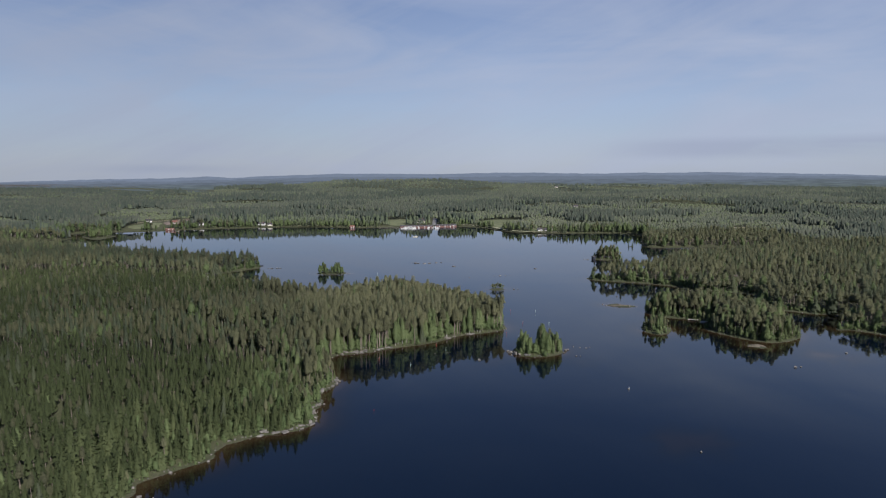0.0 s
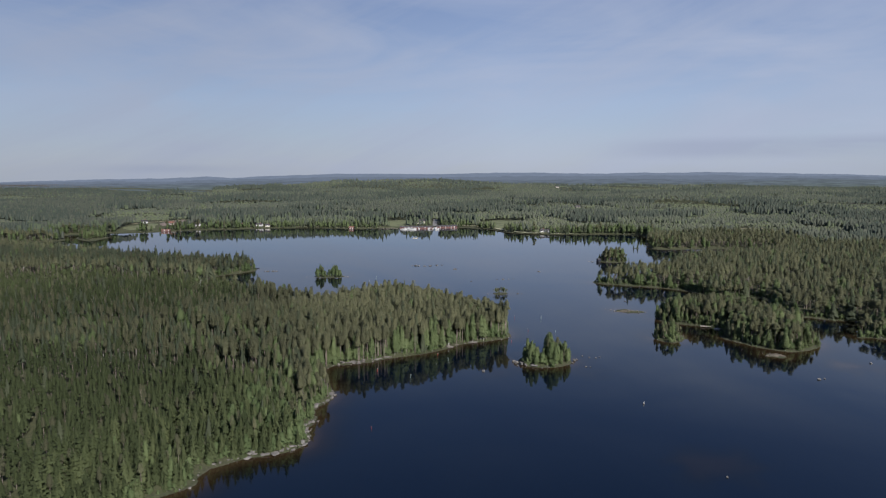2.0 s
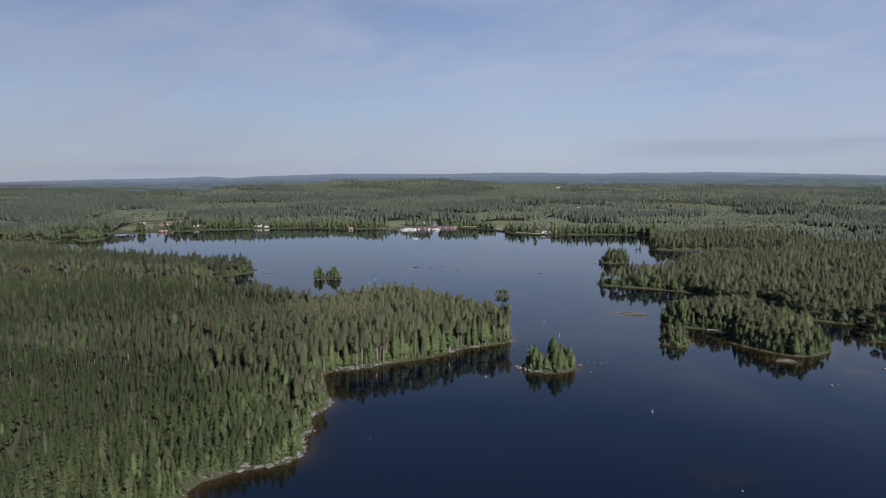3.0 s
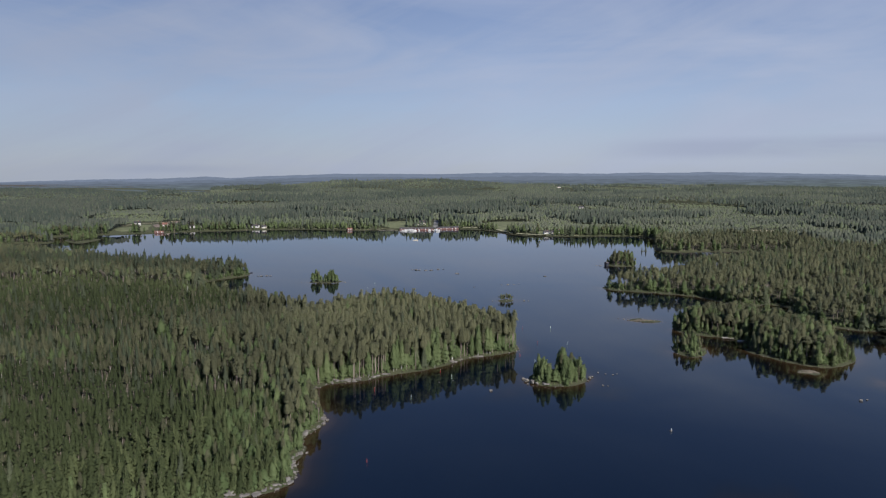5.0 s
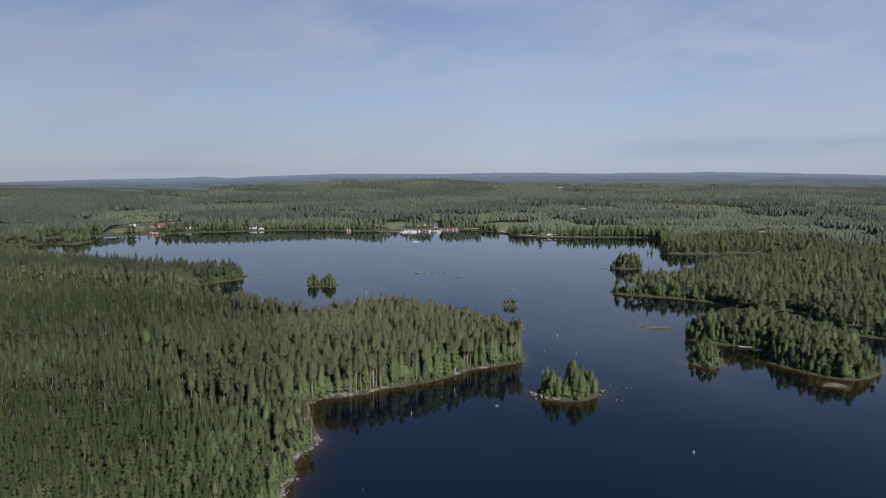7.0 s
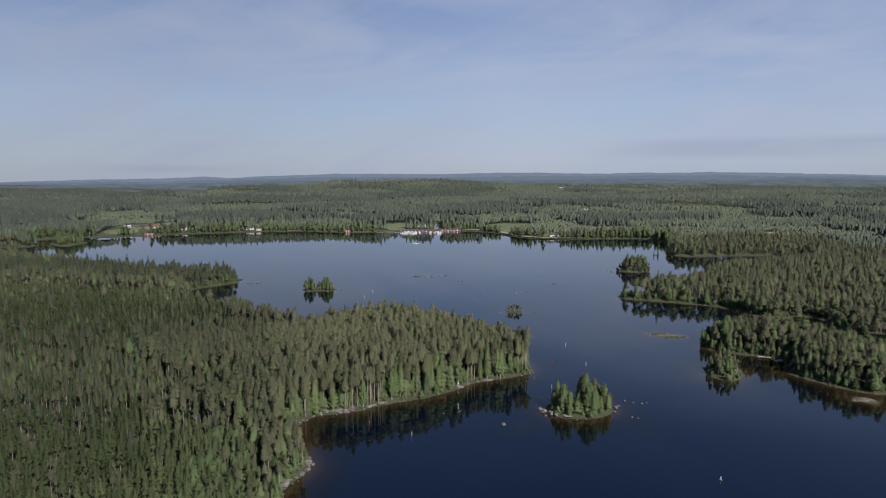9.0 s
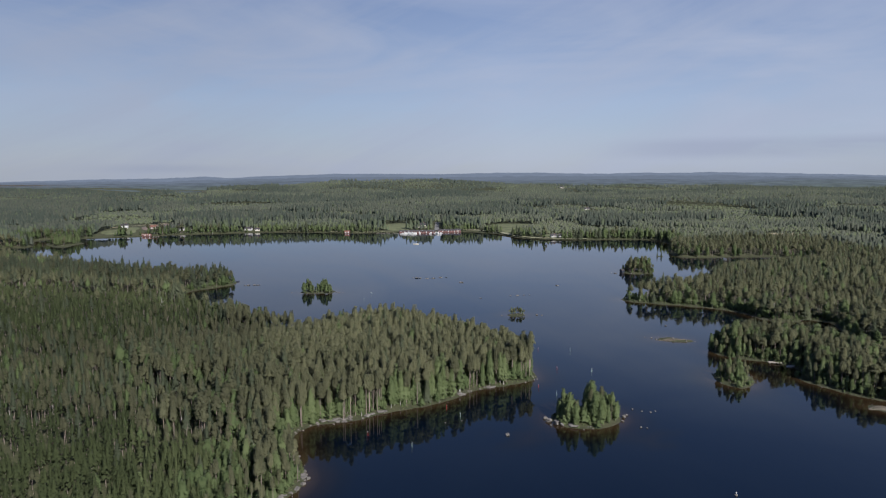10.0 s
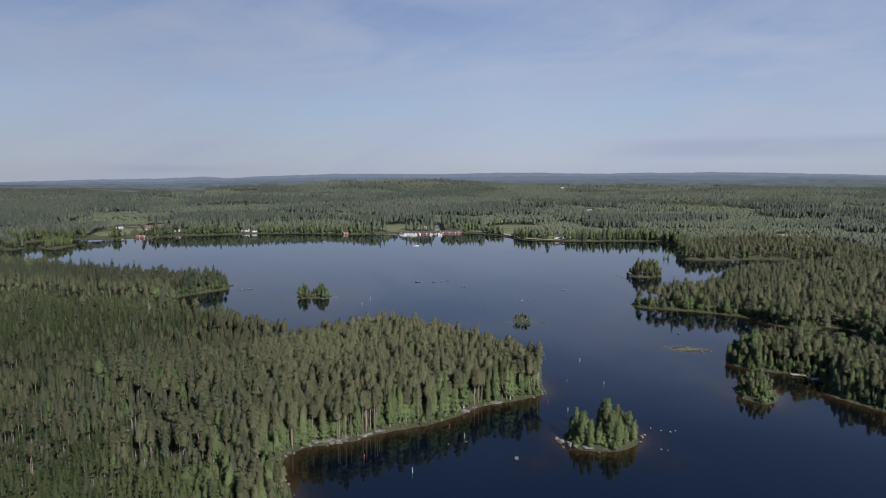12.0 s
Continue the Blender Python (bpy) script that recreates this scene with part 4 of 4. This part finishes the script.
# bare rock slopes of the near shore
MID = (LAKE + np.roll(LAKE, -1, 0)) / 2
WAY = np.roll(LAKE, -1, 0) - LAKE
for x0, y0, x1, y1, n, deep in ((-52, 300, -38, 309, 20, 2.2), (-34, 308, -24, 317, 8, 1.2), (3, 332, 15, 342, 13, 1.6), (-72, 198, -54, 210, 18, 2.4), (-52, 208, -44, 220, 10, 1.6), (-52, 222, -45, 240, 10, 1.4), (-52, 246, -43, 266, 14, 1.8)):
    ks = np.nonzero((MID[:, 0] > x0) & (MID[:, 0] < x1) & (MID[:, 1] > y0) & (MID[:, 1] < y1))[0]
    for k in range(n):
        i = ks[rng.randint(len(ks))]
        side = np.array((-WAY[i, 1], WAY[i, 0])) / np.hypot(*WAY[i])
        side *= 1 if grid_at(SD, *(np.array([v]) for v in MID[i] + 3 * side))[0] > 0 else -1
        c = LAKE[i] + WAY[i] * rng.uniform() + side * rng.uniform(0.0, deep)
        rock(c[0], c[1], 1.3 + 3.4 * rng.uniform() ** 1.6, True, label="pale bare granite slab sloping into the lake")
for x, y, d in ((-84, 165, 2.0), (-82, 163, 1.6), (-86, 162, 2.4), (-80, 165, 1.0)):
    rock(x, y, d)
# the birch island's large end blocks
for x, y, d in ((33.5, 305.5, 2.8), (35.5, 303, 3.4), (32.5, 308, 2.0), (37.5, 302, 2.2), (33.5, 301.5, 1.2), (61.5, 309, 2.6), (63, 311, 1.4), (60, 305.5, 1.3)):
    rock(x, y, d, label="large pale granite block on the island's edge")
rock(41.5, 300.6, 4.6, True, label="pale bare granite slab sloping into the lake")
# single rocks awash
for x, y, d in ((17.4, 293.4, 2.0), (83, 194, 1.4), (162, 282, 2.2), (165, 283, 1.2), (10, 591, 4.0), (85, 577, 3.2), (67, 317, 1.1), (65, 300, 1.2), (70, 315, 0.9), (73, 314, 1.0), (75, 315, 0.8), (67, 299.4, 0.8),
                (-27, 612, 4.6), (-24, 611, 3.0), (-18, 610, 3.0), (-13, 611, 3.4), (-7, 615, 3.6), (-30, 613, 2.2), (-2, 616, 2.0), (22, 527, 1.8), (44, 536, 1.6), (49, 537, 2.6), (54, 538, 1.6), (58, 539, 1.2), (-158, 578, 3.6), (-154, 580, 3.4), (-151, 579, 2.6), (-161, 578, 2.2),
                (125, 447, 1.5), (163, 457, 1.2), (108, 420, 1.2), (105, 422, 0.9), (118, 415, 1.8), (124, 413, 1.4), (147, 637, 3.0), (144, 639, 2.0), (54, 475, 1.6), (57, 474, 1.0), (32, 473, 1.0), (-82, 548, 1.8), (-79, 549, 1.0), (-117, 548, 1.2), (-4, 304, 0.8), (2, 306, 0.9), (200, 305, 1.5)):
    rock(x, y, d * (1.3 if y > 500 else 1.0), y > 500, sink=0.3, label="lone grey boulder standing out of the lake")

# ---------------------------------------------------------------- things people have made
M_RED = plain("red_ochre_boards", (0.155, 0.082, 0.072), 0.85, vary=0.25, scale=0.8)
M_WHITE = plain("white_paint", (0.52, 0.51, 0.48), 0.6, vary=0.08, scale=0.8)
M_CREAM = plain("cream_boards", (0.50, 0.46, 0.37), 0.75, vary=0.12, scale=0.8)
M_ROOF = plain("dark_felt_roof", (0.06, 0.055, 0.055), 0.85, vary=0.3, scale=0.7)
M_RUST = plain("brown_tin_roof", (0.20, 0.10, 0.07), 0.6, vary=0.25, scale=0.7)
M_GLASS, nt, b = material("window_glass", 0.05)
b.inputs["Base Color"].default_value, b.inputs["Specular IOR Level"].default_value = (0.02, 0.025, 0.03, 1), 0.6
M_WOOD = plain("weathered_planks", (0.34, 0.30, 0.25), 0.9, vary=0.3, scale=1.4)
M_DARK = plain("dark_hull", (0.03, 0.035, 0.05), 0.4, vary=0.2, scale=1.0)
M_SPAR_RED = plain("red_spar_paint", (0.34, 0.05, 0.04), 0.5, vary=0.12, scale=2.0)
M_SPAR_GREEN = plain("pale_green_spar_paint", (0.46, 0.58, 0.47), 0.5, vary=0.12, scale=2.0)
M_GRASS = plain("meadow_grass", (0.122, 0.132, 0.064), 0.95, vary=0.3, scale=0.12)
M_STUBBLE = plain("dry_field", (0.30, 0.255, 0.155), 0.95, vary=0.2, scale=0.1)
M_SAND = plain("wet_gravel_and_sedge", (0.118, 0.100, 0.070), 0.9, vary=0.5, scale=0.6)
M_REED = plain("dry_reeds", (0.30, 0.285, 0.175), 0.95, vary=0.3, scale=0.3)
M_SOIL = plain("bare_reddish_soil", (0.165, 0.128, 0.100), 0.95, vary=0.35, scale=0.12)
M_GRAVEL = plain("road_gravel", (0.17, 0.165, 0.155), 0.95, vary=0.2, scale=0.3)


def mesh_of(bm, mat, name):
    me = bpy.data.meshes.new(name)
    bm.to_mesh(me)
    bm.free()
    me.materials.append(mat)
    return me


def block(w, d, h, x=0.0, y=0.0, z=0.0, bevel=0.03):
    """A box that stands on z, with eased edges."""
    bm = bmesh.new()
    bmesh.ops.create_cube(bm, size=1.0)
    for v in bm.verts:
        v.co = Vector((v.co.x * w + x, v.co.y * d + y, (v.co.z + 0.5) * h + z))
    if bevel:
        bmesh.ops.bevel(bm, geom=bm.edges[:], offset=min(bevel, w / 4, d / 4, h / 4), segments=1, affect="EDGES")
    return bm


def gable(w, d, h, rise, over, thick):
    """A pitched roof, ridge along x, with eaves and thickness."""
    bm = bmesh.new()
    a, c = w / 2 + over, d / 2 + over
    drop = over * rise / (d / 2)
    prof = ((-c, h - drop), (0, h + rise), (c, h - drop), (c, h - drop + thick), (0, h + rise + thick), (-c, h - drop + thick))
    ends = [[bm.verts.new((x, y, z)) for y, z in prof] for x in (-a, a)]
    for k in range(6):
        m = (k + 1) % 6
        bm.faces.new((ends[0][k], ends[0][m], ends[1][m], ends[1][k]))
    for e in ends:
        bm.faces.new((e[0], e[1], e[4], e[5]))
        bm.faces.new((e[1], e[2], e[3], e[4]))
    bmesh.ops.recalc_face_normals(bm, faces=bm.faces[:])
    return bm


def house_walls(w, d, h, rise):
    bm = bmesh.new()
    prof = ((-d / 2, -0.6), (d / 2, -0.6), (d / 2, h), (0, h + rise), (-d / 2, h))
    ends = [[bm.verts.new((x, y, z)) for y, z in prof] for x in (-w / 2, w / 2)]
    for k in range(5):
        m = (k + 1) % 5
        bm.faces.new((ends[0][k], ends[0][m], ends[1][m], ends[1][k]))
    for e in ends:
        bm.faces.new(e)
    bmesh.ops.recalc_face_normals(bm, faces=bm.faces[:])
    return bm


def house(name, x, y, turn, w, d, h, wall, roof, windows, label, doors=1, chimney=True, z=None):
    """A gabled building: walls, roof, doors, windows with frames, chimney."""
    e = new(name)
    e.matrix_world = pose(x, y, height_of(x, y) if z is None else z, 0, 0, turn)
    rise = d * 0.32
    part("wall", mesh_of(house_walls(w, d, h, rise), wall, "wall"), e)
    r = part("roof", mesh_of(gable(w, d, h, rise, 0.45, 0.16), roof, "roof"), e)
    if chimney:
        part("chimney", mesh_of(block(0.8, 0.8, 1.6, w * 0.18, 0.3, h + rise * 0.8), M_RUST, "chimney"), r)
    n = windows + doors
    for k in range(n):
        px = -w / 2 + w * (k + 0.5) / n
        if k % 2 and doors > k // 2 or windows == 0:
            part("door", mesh_of(block(min(1.3, w / n * 0.5), 0.1, 2.1, px, -d / 2 - 0.03, 0.1), M_WHITE if wall is not M_WHITE else M_WOOD, "door"), e)
        else:
            f = part("window", mesh_of(block(1.4, 0.1, 1.4, px, -d / 2 - 0.03, 1.0), M_WHITE, "window"), e)
            part("pane", mesh_of(block(1.1, 0.04, 1.1, px, -d / 2 - 0.09, 1.15, 0.0), M_GLASS, "pane"), f)
    return tagged(e, label, "building", "buildings on the far shore")


# village on the far shore
house("house", -472, 1012, 20, 9.5, 7, 4.2, M_WHITE, M_ROOF, 4, "white two-storey house with a dark roof")
house("boathouse", -412, 951.5, 4, 12, 3.6, 1.5, M_RED, M_RUST, 2, "long low red boathouse at the water's edge", 2, False, 0.7)
house("house", -428, 1010, -15, 10, 7, 2.6, M_WOOD, M_RUST, 3, "low weathered house with a brown roof beside the bare slope")
for x, y, turn, w, wall, lab in ((-396, 1008, 10, 7, M_WHITE, "white cottage among shore trees"), (-384, 1002, -8, 8, M_WHITE, "white cottage among shore trees"), (-372, 1000, 5, 6, M_CREAM, "cream cottage among shore trees"), (-345, 1006, 0, 6, M_CREAM, "cream cottage among shore trees"),
                                 (-318, 1010, 12, 7, M_RED, "small red cottage among shore trees"), (-292, 1018, -6, 12, M_WHITE, "white villa on the lake shore"), (-278, 1014, 8, 8, M_CREAM, "cream cottage beside the white villa"), (-303, 1011, 0, 5, M_WHITE, "white boathouse on the lake shore"),
                                 (142, 923, 14, 9, M_WHITE, "white lakeside house beside tall trees"), (160, 930, -10, 9, M_WHITE, "white house with a dark gable roof"), (150, 921, 0, 5, M_CREAM, "small cream shed on the shore"), (-520, 985, 10, 6, M_WHITE, "small white cottage by the inlet")):
    house("cottage", x, y, turn, w * 0.85, 5.2, 2.6, wall, M_ROOF, 2, lab, 1, w > 6)
house("boathouse", -143, 995, 0, 7, 4, 1.9, M_RED, M_RUST, 0, "small red boathouse with white doors", 2, False, 0.6)
# marina: long sheds, jetties, boats
house("marina_shed", -42, 1000, 3, 52, 4.6, 2.1, M_RED, M_ROOF, 6, "long red marina shed with white doors", 4, False, 0.6)
house("marina_shed", 1, 1013, 4, 26, 4.6, 2.1, M_RED, M_ROOF, 3, "long red marina shed with white doors", 3, False, 0.6)
house("marina_shed", 17, 1014.5, 4, 9, 4.4, 2.8, M_RED, M_ROOF, 2, "short red shed at the marina", 1, False, 0.6)
house("clubhouse", -36, 1046, -10, 12, 8, 4.2, M_CREAM, M_ROOF, 5, "cream clubhouse above the marina", 1)
# lone houses in the far woods
for x, y, w in ((463, 2600, 14), (290, 1385, 10), (-1010, 1900, 12), (-1180, 2350, 12)):
    house("farmhouse", x, y, 8, w, 8, 3.6, M_CREAM, M_ROOF, 4, "pale farmhouse standing among far woods", 1, True)


def jetty(x, y, turn, length, width, label):
    """A plank jetty on posts."""
    e = new("jetty")
    e.matrix_world = pose(x, y, 0, 0, 0, turn)
    n = max(4, int(length / 1.2))
    plank = mesh_of(block(length / n * 0.9, width, 0.08, 0, 0, 0.55, 0.01), M_WOOD, "plank")
    post = mesh_of(block(0.18, 0.18, 2.0, 0, 0, -1.45, 0.02), M_WOOD, "post")
    for k in range(n):
        part("plank", plank, e).location.x = -length / 2 + length * (k + 0.5) / n
    for k in range(0, n, 3):
        for side in (-1, 1):
            part("post", post, e).location = (-length / 2 + length * (k + 0.5) / n, side * (width / 2 - 0.15), 0)
    return tagged(e, label, "jetty", "jetties")


jetty(-83, 990, 2, 34, 2.4, "long pale floating jetty off the meadow")
jetty(-17, 986, 95, 22, 2.2, "grey plank jetty between moored boats")
jetty(244, 634, 6, 16, 2.0, "grey plank jetty under lakeside pines")
jetty(151, 374.5, -8, 6, 2.2, "pale plank landing stage at the island")
jetty(-300, 1001, 88, 10, 1.6, "short plank jetty before the villa")
jetty(-390, 992, 80, 9, 1.6, "short plank jetty before the cottages")


def boat(x, y, turn, length, hull, cabin, label):
    """A boat: lofted hull, deck, and a cabin with a window band for the larger ones."""
    e = new("motor_boat" if cabin else "rowing_boat")
    e.matrix_world = pose(x, y, 0, 0, 0, turn)
    bm = bmesh.new()
    rows = []
    beam = length * (0.30 if cabin else 0.26)
    for k in range(7):
        u = k / 6
        half = beam / 2 * (1 - max(0, u - 0.35) ** 2 / 0.44) * (0.86 + 0.14 * min(1, u * 3))
        free = length * 0.10 * (1 + 0.5 * u * u)
        px = (u - 0.5) * length
        rows.append([bm.verts.new(c) for c in ((px, -half, free), (px, -half * 0.75, -0.1), (px, 0, -0.25), (px, half * 0.75, -0.1), (px, half, free), (px, 0, free * (0.95 if cabin else 0.35)))])
    for r0, r1 in zip(rows, rows[1:]):
        for k in range(6):
            m = (k + 1) % 6
            bm.faces.new((r0[k], r0[m], r1[m], r1[k]))
    bm.faces.new(rows[0])
    bm.faces.new(rows[-1][::-1])
    bmesh.ops.recalc_face_normals(bm, faces=bm.faces[:])
    part("hull", mesh_of(bm, hull, "hull"), e)
    if cabin:
        c = part("cabin", mesh_of(block(length * 0.42, beam * 0.7, length * 0.13, 0.02 * length, 0, length * 0.10, 0.12), M_WHITE, "cabin"), e)
        part("window_band", mesh_of(block(length * 0.36, beam * 0.73, length * 0.05, 0.04 * length, 0, length * 0.155, 0.02), M_GLASS, "window_band"), c)
        part("rail", mesh_of(block(length * 0.2, 0.06, 0.06, length * 0.33, 0, length * 0.22, 0.01), M_WHITE, "rail"), e)
    else:
        for k in (-0.18, 0.1):
            part("thwart", mesh_of(block(0.25, beam * 0.8, 0.05, k * length, 0, length * 0.08, 0.01), M_WOOD, "thwart"), e)
    return tagged(e, label, "boat", "boats")


for x, y, turn, ln in ((-57, 985, 20, 8), (-50, 984, -15, 9), (-44, 987, 70, 7), (-22, 988, 75, 8), (-12, 987, 100, 9), (-15, 994, 80, 6), (-38, 990, 95, 6), (-54, 990, 60, 8), (-47, 981, 10, 8), (-61, 980, -8, 7), (-8, 982, 85, 8)):
    boat(x, y, turn, 1.35 * ln, M_WHITE, True, "white motor boat moored at the marina")
boat(-38, 857, 10, 6.5, M_CREAM, False, "small pale rowing boat lying on the lake")
boat(-173, 594, 25, 5, M_DARK, False, "dark rowing boat drawn to the cape")
boat(213, 447, 30, 5, M_DARK, False, "dark rowing boat in the inlet")
for x, y, turn in ((240, 630, 20), (250, 633, -30)):
    boat(x, y, turn, 5, M_WHITE, False, "white rowing boat beside the jetty")
boat(156, 369.5, 10, 4.5, M_WHITE, False, "white rowing boat at the landing stage")
house("sauna_hut", 154, 640.5, 30, 3.2, 2.8, 1.9, M_DARK, M_ROOF, 0, "tiny dark hut on the islet rock", 0, False, 0.5)


def spar_buoy(x, y, paint, lean, turn, label, tall=1.0):
    """A slim channel spar with a paler band."""
    e = new("spar_buoy")
    e.matrix_world = pose(x, y, 0, 0, 0, turn) @ pose(0, 0, 0, lean, 0, 0) @ Matrix.Diagonal((0.5 + 0.5 * tall, 0.5 + 0.5 * tall, tall, 1))
    bm = bmesh.new()
    bmesh.ops.create_cone(bm, cap_ends=True, segments=8, radius1=0.075, radius2=0.06, depth=2.8, matrix=Matrix.Translation((0, 0, 0.45)))
    part("pole", mesh_of(bm, paint, "pole"), e)
    bm = bmesh.new()
    bmesh.ops.create_cone(bm, cap_ends=True, segments=8, radius1=0.082, radius2=0.076, depth=0.22, matrix=Matrix.Translation((0, 0, 1.55)))
    part("reflector_band", mesh_of(bm, M_WHITE, "reflector_band"), e, "pale reflective band")
    return tagged(e, label, "buoy", "channel markers")


for x, y in ((-26, 229), (-30.5, 293), (-3.5, 317), (35, 341), (43, 396), (47, 365)):
    spar_buoy(x, y, M_SPAR_RED, rng.uniform(-5, 5), rng.uniform(0, 360), "slim red channel spar standing in the lake", 0.6 if y < 250 else 0.9)
for x, y in ((-15, 284), (1.5, 309), (59, 395), (62, 362), (41, 332), (-57, 542), (-60, 520)):
    spar_buoy(x, y, M_SPAR_GREEN, rng.uniform(-6, 6), rng.uniform(0, 360), "slim pale green channel spar in the lake")

# white rock-top mark and shore posts
rock(77, 253, 1.1, label="small dark boulder with a whitened top")
bird_mark = new("marker_post")
bird_mark.matrix_world = pose(77, 253, 0.4)
part("post", mesh_of(block(0.25, 0.25, 0.6, 0, 0, 0, 0.05), M_WHITE, "post"), bird_mark)
tagged(bird_mark, "short white marker on a lone boulder", "marker")
for x, y in ((-29.5, 319.5), (-58.5, 211), (2, 332.5), (-33, 316)):
    e = new("marker_post")
    e.matrix_world = pose(x, y, height_of(x, y))
    part("post", mesh_of(block(0.3, 0.3, 2.0, 0, 0, -0.3, 0.03), M_WOOD, "post"), e)
    part("board", mesh_of(block(0.45, 0.1, 0.5, 0, -0.2, 1.3, 0.02), M_WHITE, "board"), e, "white painted board")
    tagged(e, "white shore marker board on a post", "marker", "shore markers")
# wooden frame on the birch island
e = new("picnic_frame")
e.matrix_world = pose(53, 304.6, height_of(53, 304.6), 0, 0, 12)
for k in (-1.3, 1.3):
    part("post", mesh_of(block(0.16, 0.16, 2.2, k, 0, -0.2, 0.02), M_WOOD, "post"), e)
part("beam", mesh_of(block(3.0, 0.18, 0.18, 0, 0, 2.0, 0.02), M_WOOD, "beam"), e)
part("bench", mesh_of(block(2.6, 0.5, 0.12, 0, 0.2, 0.6, 0.02), M_WOOD, "bench"), e)
tagged(e, "pale wooden goal-like frame on the island", "frame")


# ---------------------------------------------------------------- meadows, field and road
def patch(name, cx, cy, rx, ry, mat, label, lift=0.25):
    """A piece of open ground that follows the terrain."""
    n, rings = 28, 7
    co = [(cx, cy, height_of(cx, cy) + lift)]
    for r in range(1, rings + 1):
        for k in range(n):
            a = 2 * math.pi * k / n
            q = r / rings * (1 + 0.16 * math.sin(3 * a + cx) + 0.1 * math.sin(5 * a + cy))
            px, py = cx + rx * q * math.cos(a), cy + ry * q * math.sin(a)
            co.append((px, py, max(height_of(px, py), 0.1) + (lift if r < rings else -0.3)))
    f = [(0, 1 + k, 1 + (k + 1) % n) for k in range(n)]
    for r in range(rings - 1):
        b0, b1 = 1 + r * n, 1 + (r + 1) * n
        for k in range(n):
            m = (k + 1) % n
            f += [(b0 + k, b1 + k, b1 + m), (b0 + k, b1 + m, b0 + m)]
    ob = new(name, bulk_mesh(name, np.array(co), np.array(f), [mat], shade=True))
    return tagged(ob, label, "ground", kind="structure")


patch("meadow", -76, 1062, 32, 52, M_GRASS, "mown light green meadow sloping to the lake")
patch("meadow", 96, 1055, 42, 44, M_GRASS, "light green meadow behind a reedy shore")
patch("meadow", 92, 1006, 13, 30, M_GRASS, "rough grass running down to a reedy shore")
patch("meadow", -462, 984, 22, 38, M_GRASS, "green lawn below a white house")
patch("meadow", 152, 932, 24, 18, M_GRASS, "green yard of the lakeside house")
patch("bare_slope", -432, 1046, 24, 48, M_SOIL, "bare reddish slope above the shore")
patch("sandbar", 162, 317.5, 5.0, 2.4, M_SAND, "low olive sandbar before the wooded island", 0.05)
patch("sandbar", 119, 415, 8.5, 1.7, M_SAND, "low olive gravel bar with boulders", 0.05)
patch("bare_slope", 242, 521, 11, 8, M_SOIL, "bare reddish rocky clearing among the pines", 0.3)
patch("field", 446, 916, 34, 20, M_STUBBLE, "pale dry field between dark woods")


def lane(pts, width, label, mat, name="road", lift=0.6):
    co, f = [], []
    for k, (x, y) in enumerate(pts):
        x2, y2 = pts[min(k + 1, len(pts) - 1)]
        x1, y1 = pts[max(k - 1, 0)]
        d = Vector((x2 - x1, y2 - y1)).normalized()
        for side in (-1, 1):
            px, py = x - d.y * side * width / 2, y + d.x * side * width / 2
            co.append((px, py, max(height_of(x, y), 0.0) + lift))
    for k in range(len(pts) - 1):
        f.append((2 * k, 2 * k + 2, 2 * k + 3, 2 * k + 1))
    return tagged(new(name, bulk_mesh(name, np.array(co), np.array(f), [mat])), label, name.replace("_", " "), kind="structure")


lane([(-14, 1018 + 8 * k) for k in range(14)], 7.0, "grey road leading up from the marina", M_GRAVEL)
lane([(-492 + 4.4 * k, 1004 + 8.2 * k + 1.5 * math.sin(k)) for k in range(13)], 4.5, "pale gravel road above the bare slope", M_STUBBLE)
lane([(24, 1026), (46, 1022), (70, 1004), (80, 990), (89, 966), (98, 943), (110, 928), (128, 918), (150, 912), (184, 910)], 11.0, "pale reed bank along the far lake shore", M_REED, "reed_bank", 0.25)
lane([(-240, 1013), (-187, 1012), (-150, 1001), (-105, 1003), (-76, 1003)], 5.0, "pale reed bank along the far lake shore", M_REED, "reed_bank", 0.25)


# ---------------------------------------------------------------- bare dead birches above the young stands
for x, y, h in ((-169, 449, 13.0), (-84, 286, 12.0), (-60, 318, 10.0), (-205, 380, 10.0)):
    e = new("dead_birch")
    e.matrix_world = pose(x, y, height_of(x, y), 0, 0, rng.uniform(0, 360))
    v, f = join([tube(0.15, 0.10, -0.3, h * 0.55, 6, 0.1, rng), tube(0.10, 0.03, h * 0.55, h, 5, 0.1, rng)])
    part("trunk", bulk_mesh("trunk", v, f, [M_BARK_BIRCH], shade=True), e)
    for k in range(9):
        z0, a, ln = h * rng.uniform(0.5, 0.92), rng.uniform(0, 6.28), rng.uniform(1.0, 2.4)
        v, f = tube(0.07, 0.02, 0, ln, 4, 0.15, rng)
        ob = part("branch", bulk_mesh("branch", v, f, [M_BARK_BIRCH], shade=True), e)
        ob.matrix_local = pose(0, 0, z0, math.degrees(0.75), 0, math.degrees(a))
    tagged(e, "bare white dead birch standing among conifers", "tree", "dead trees")
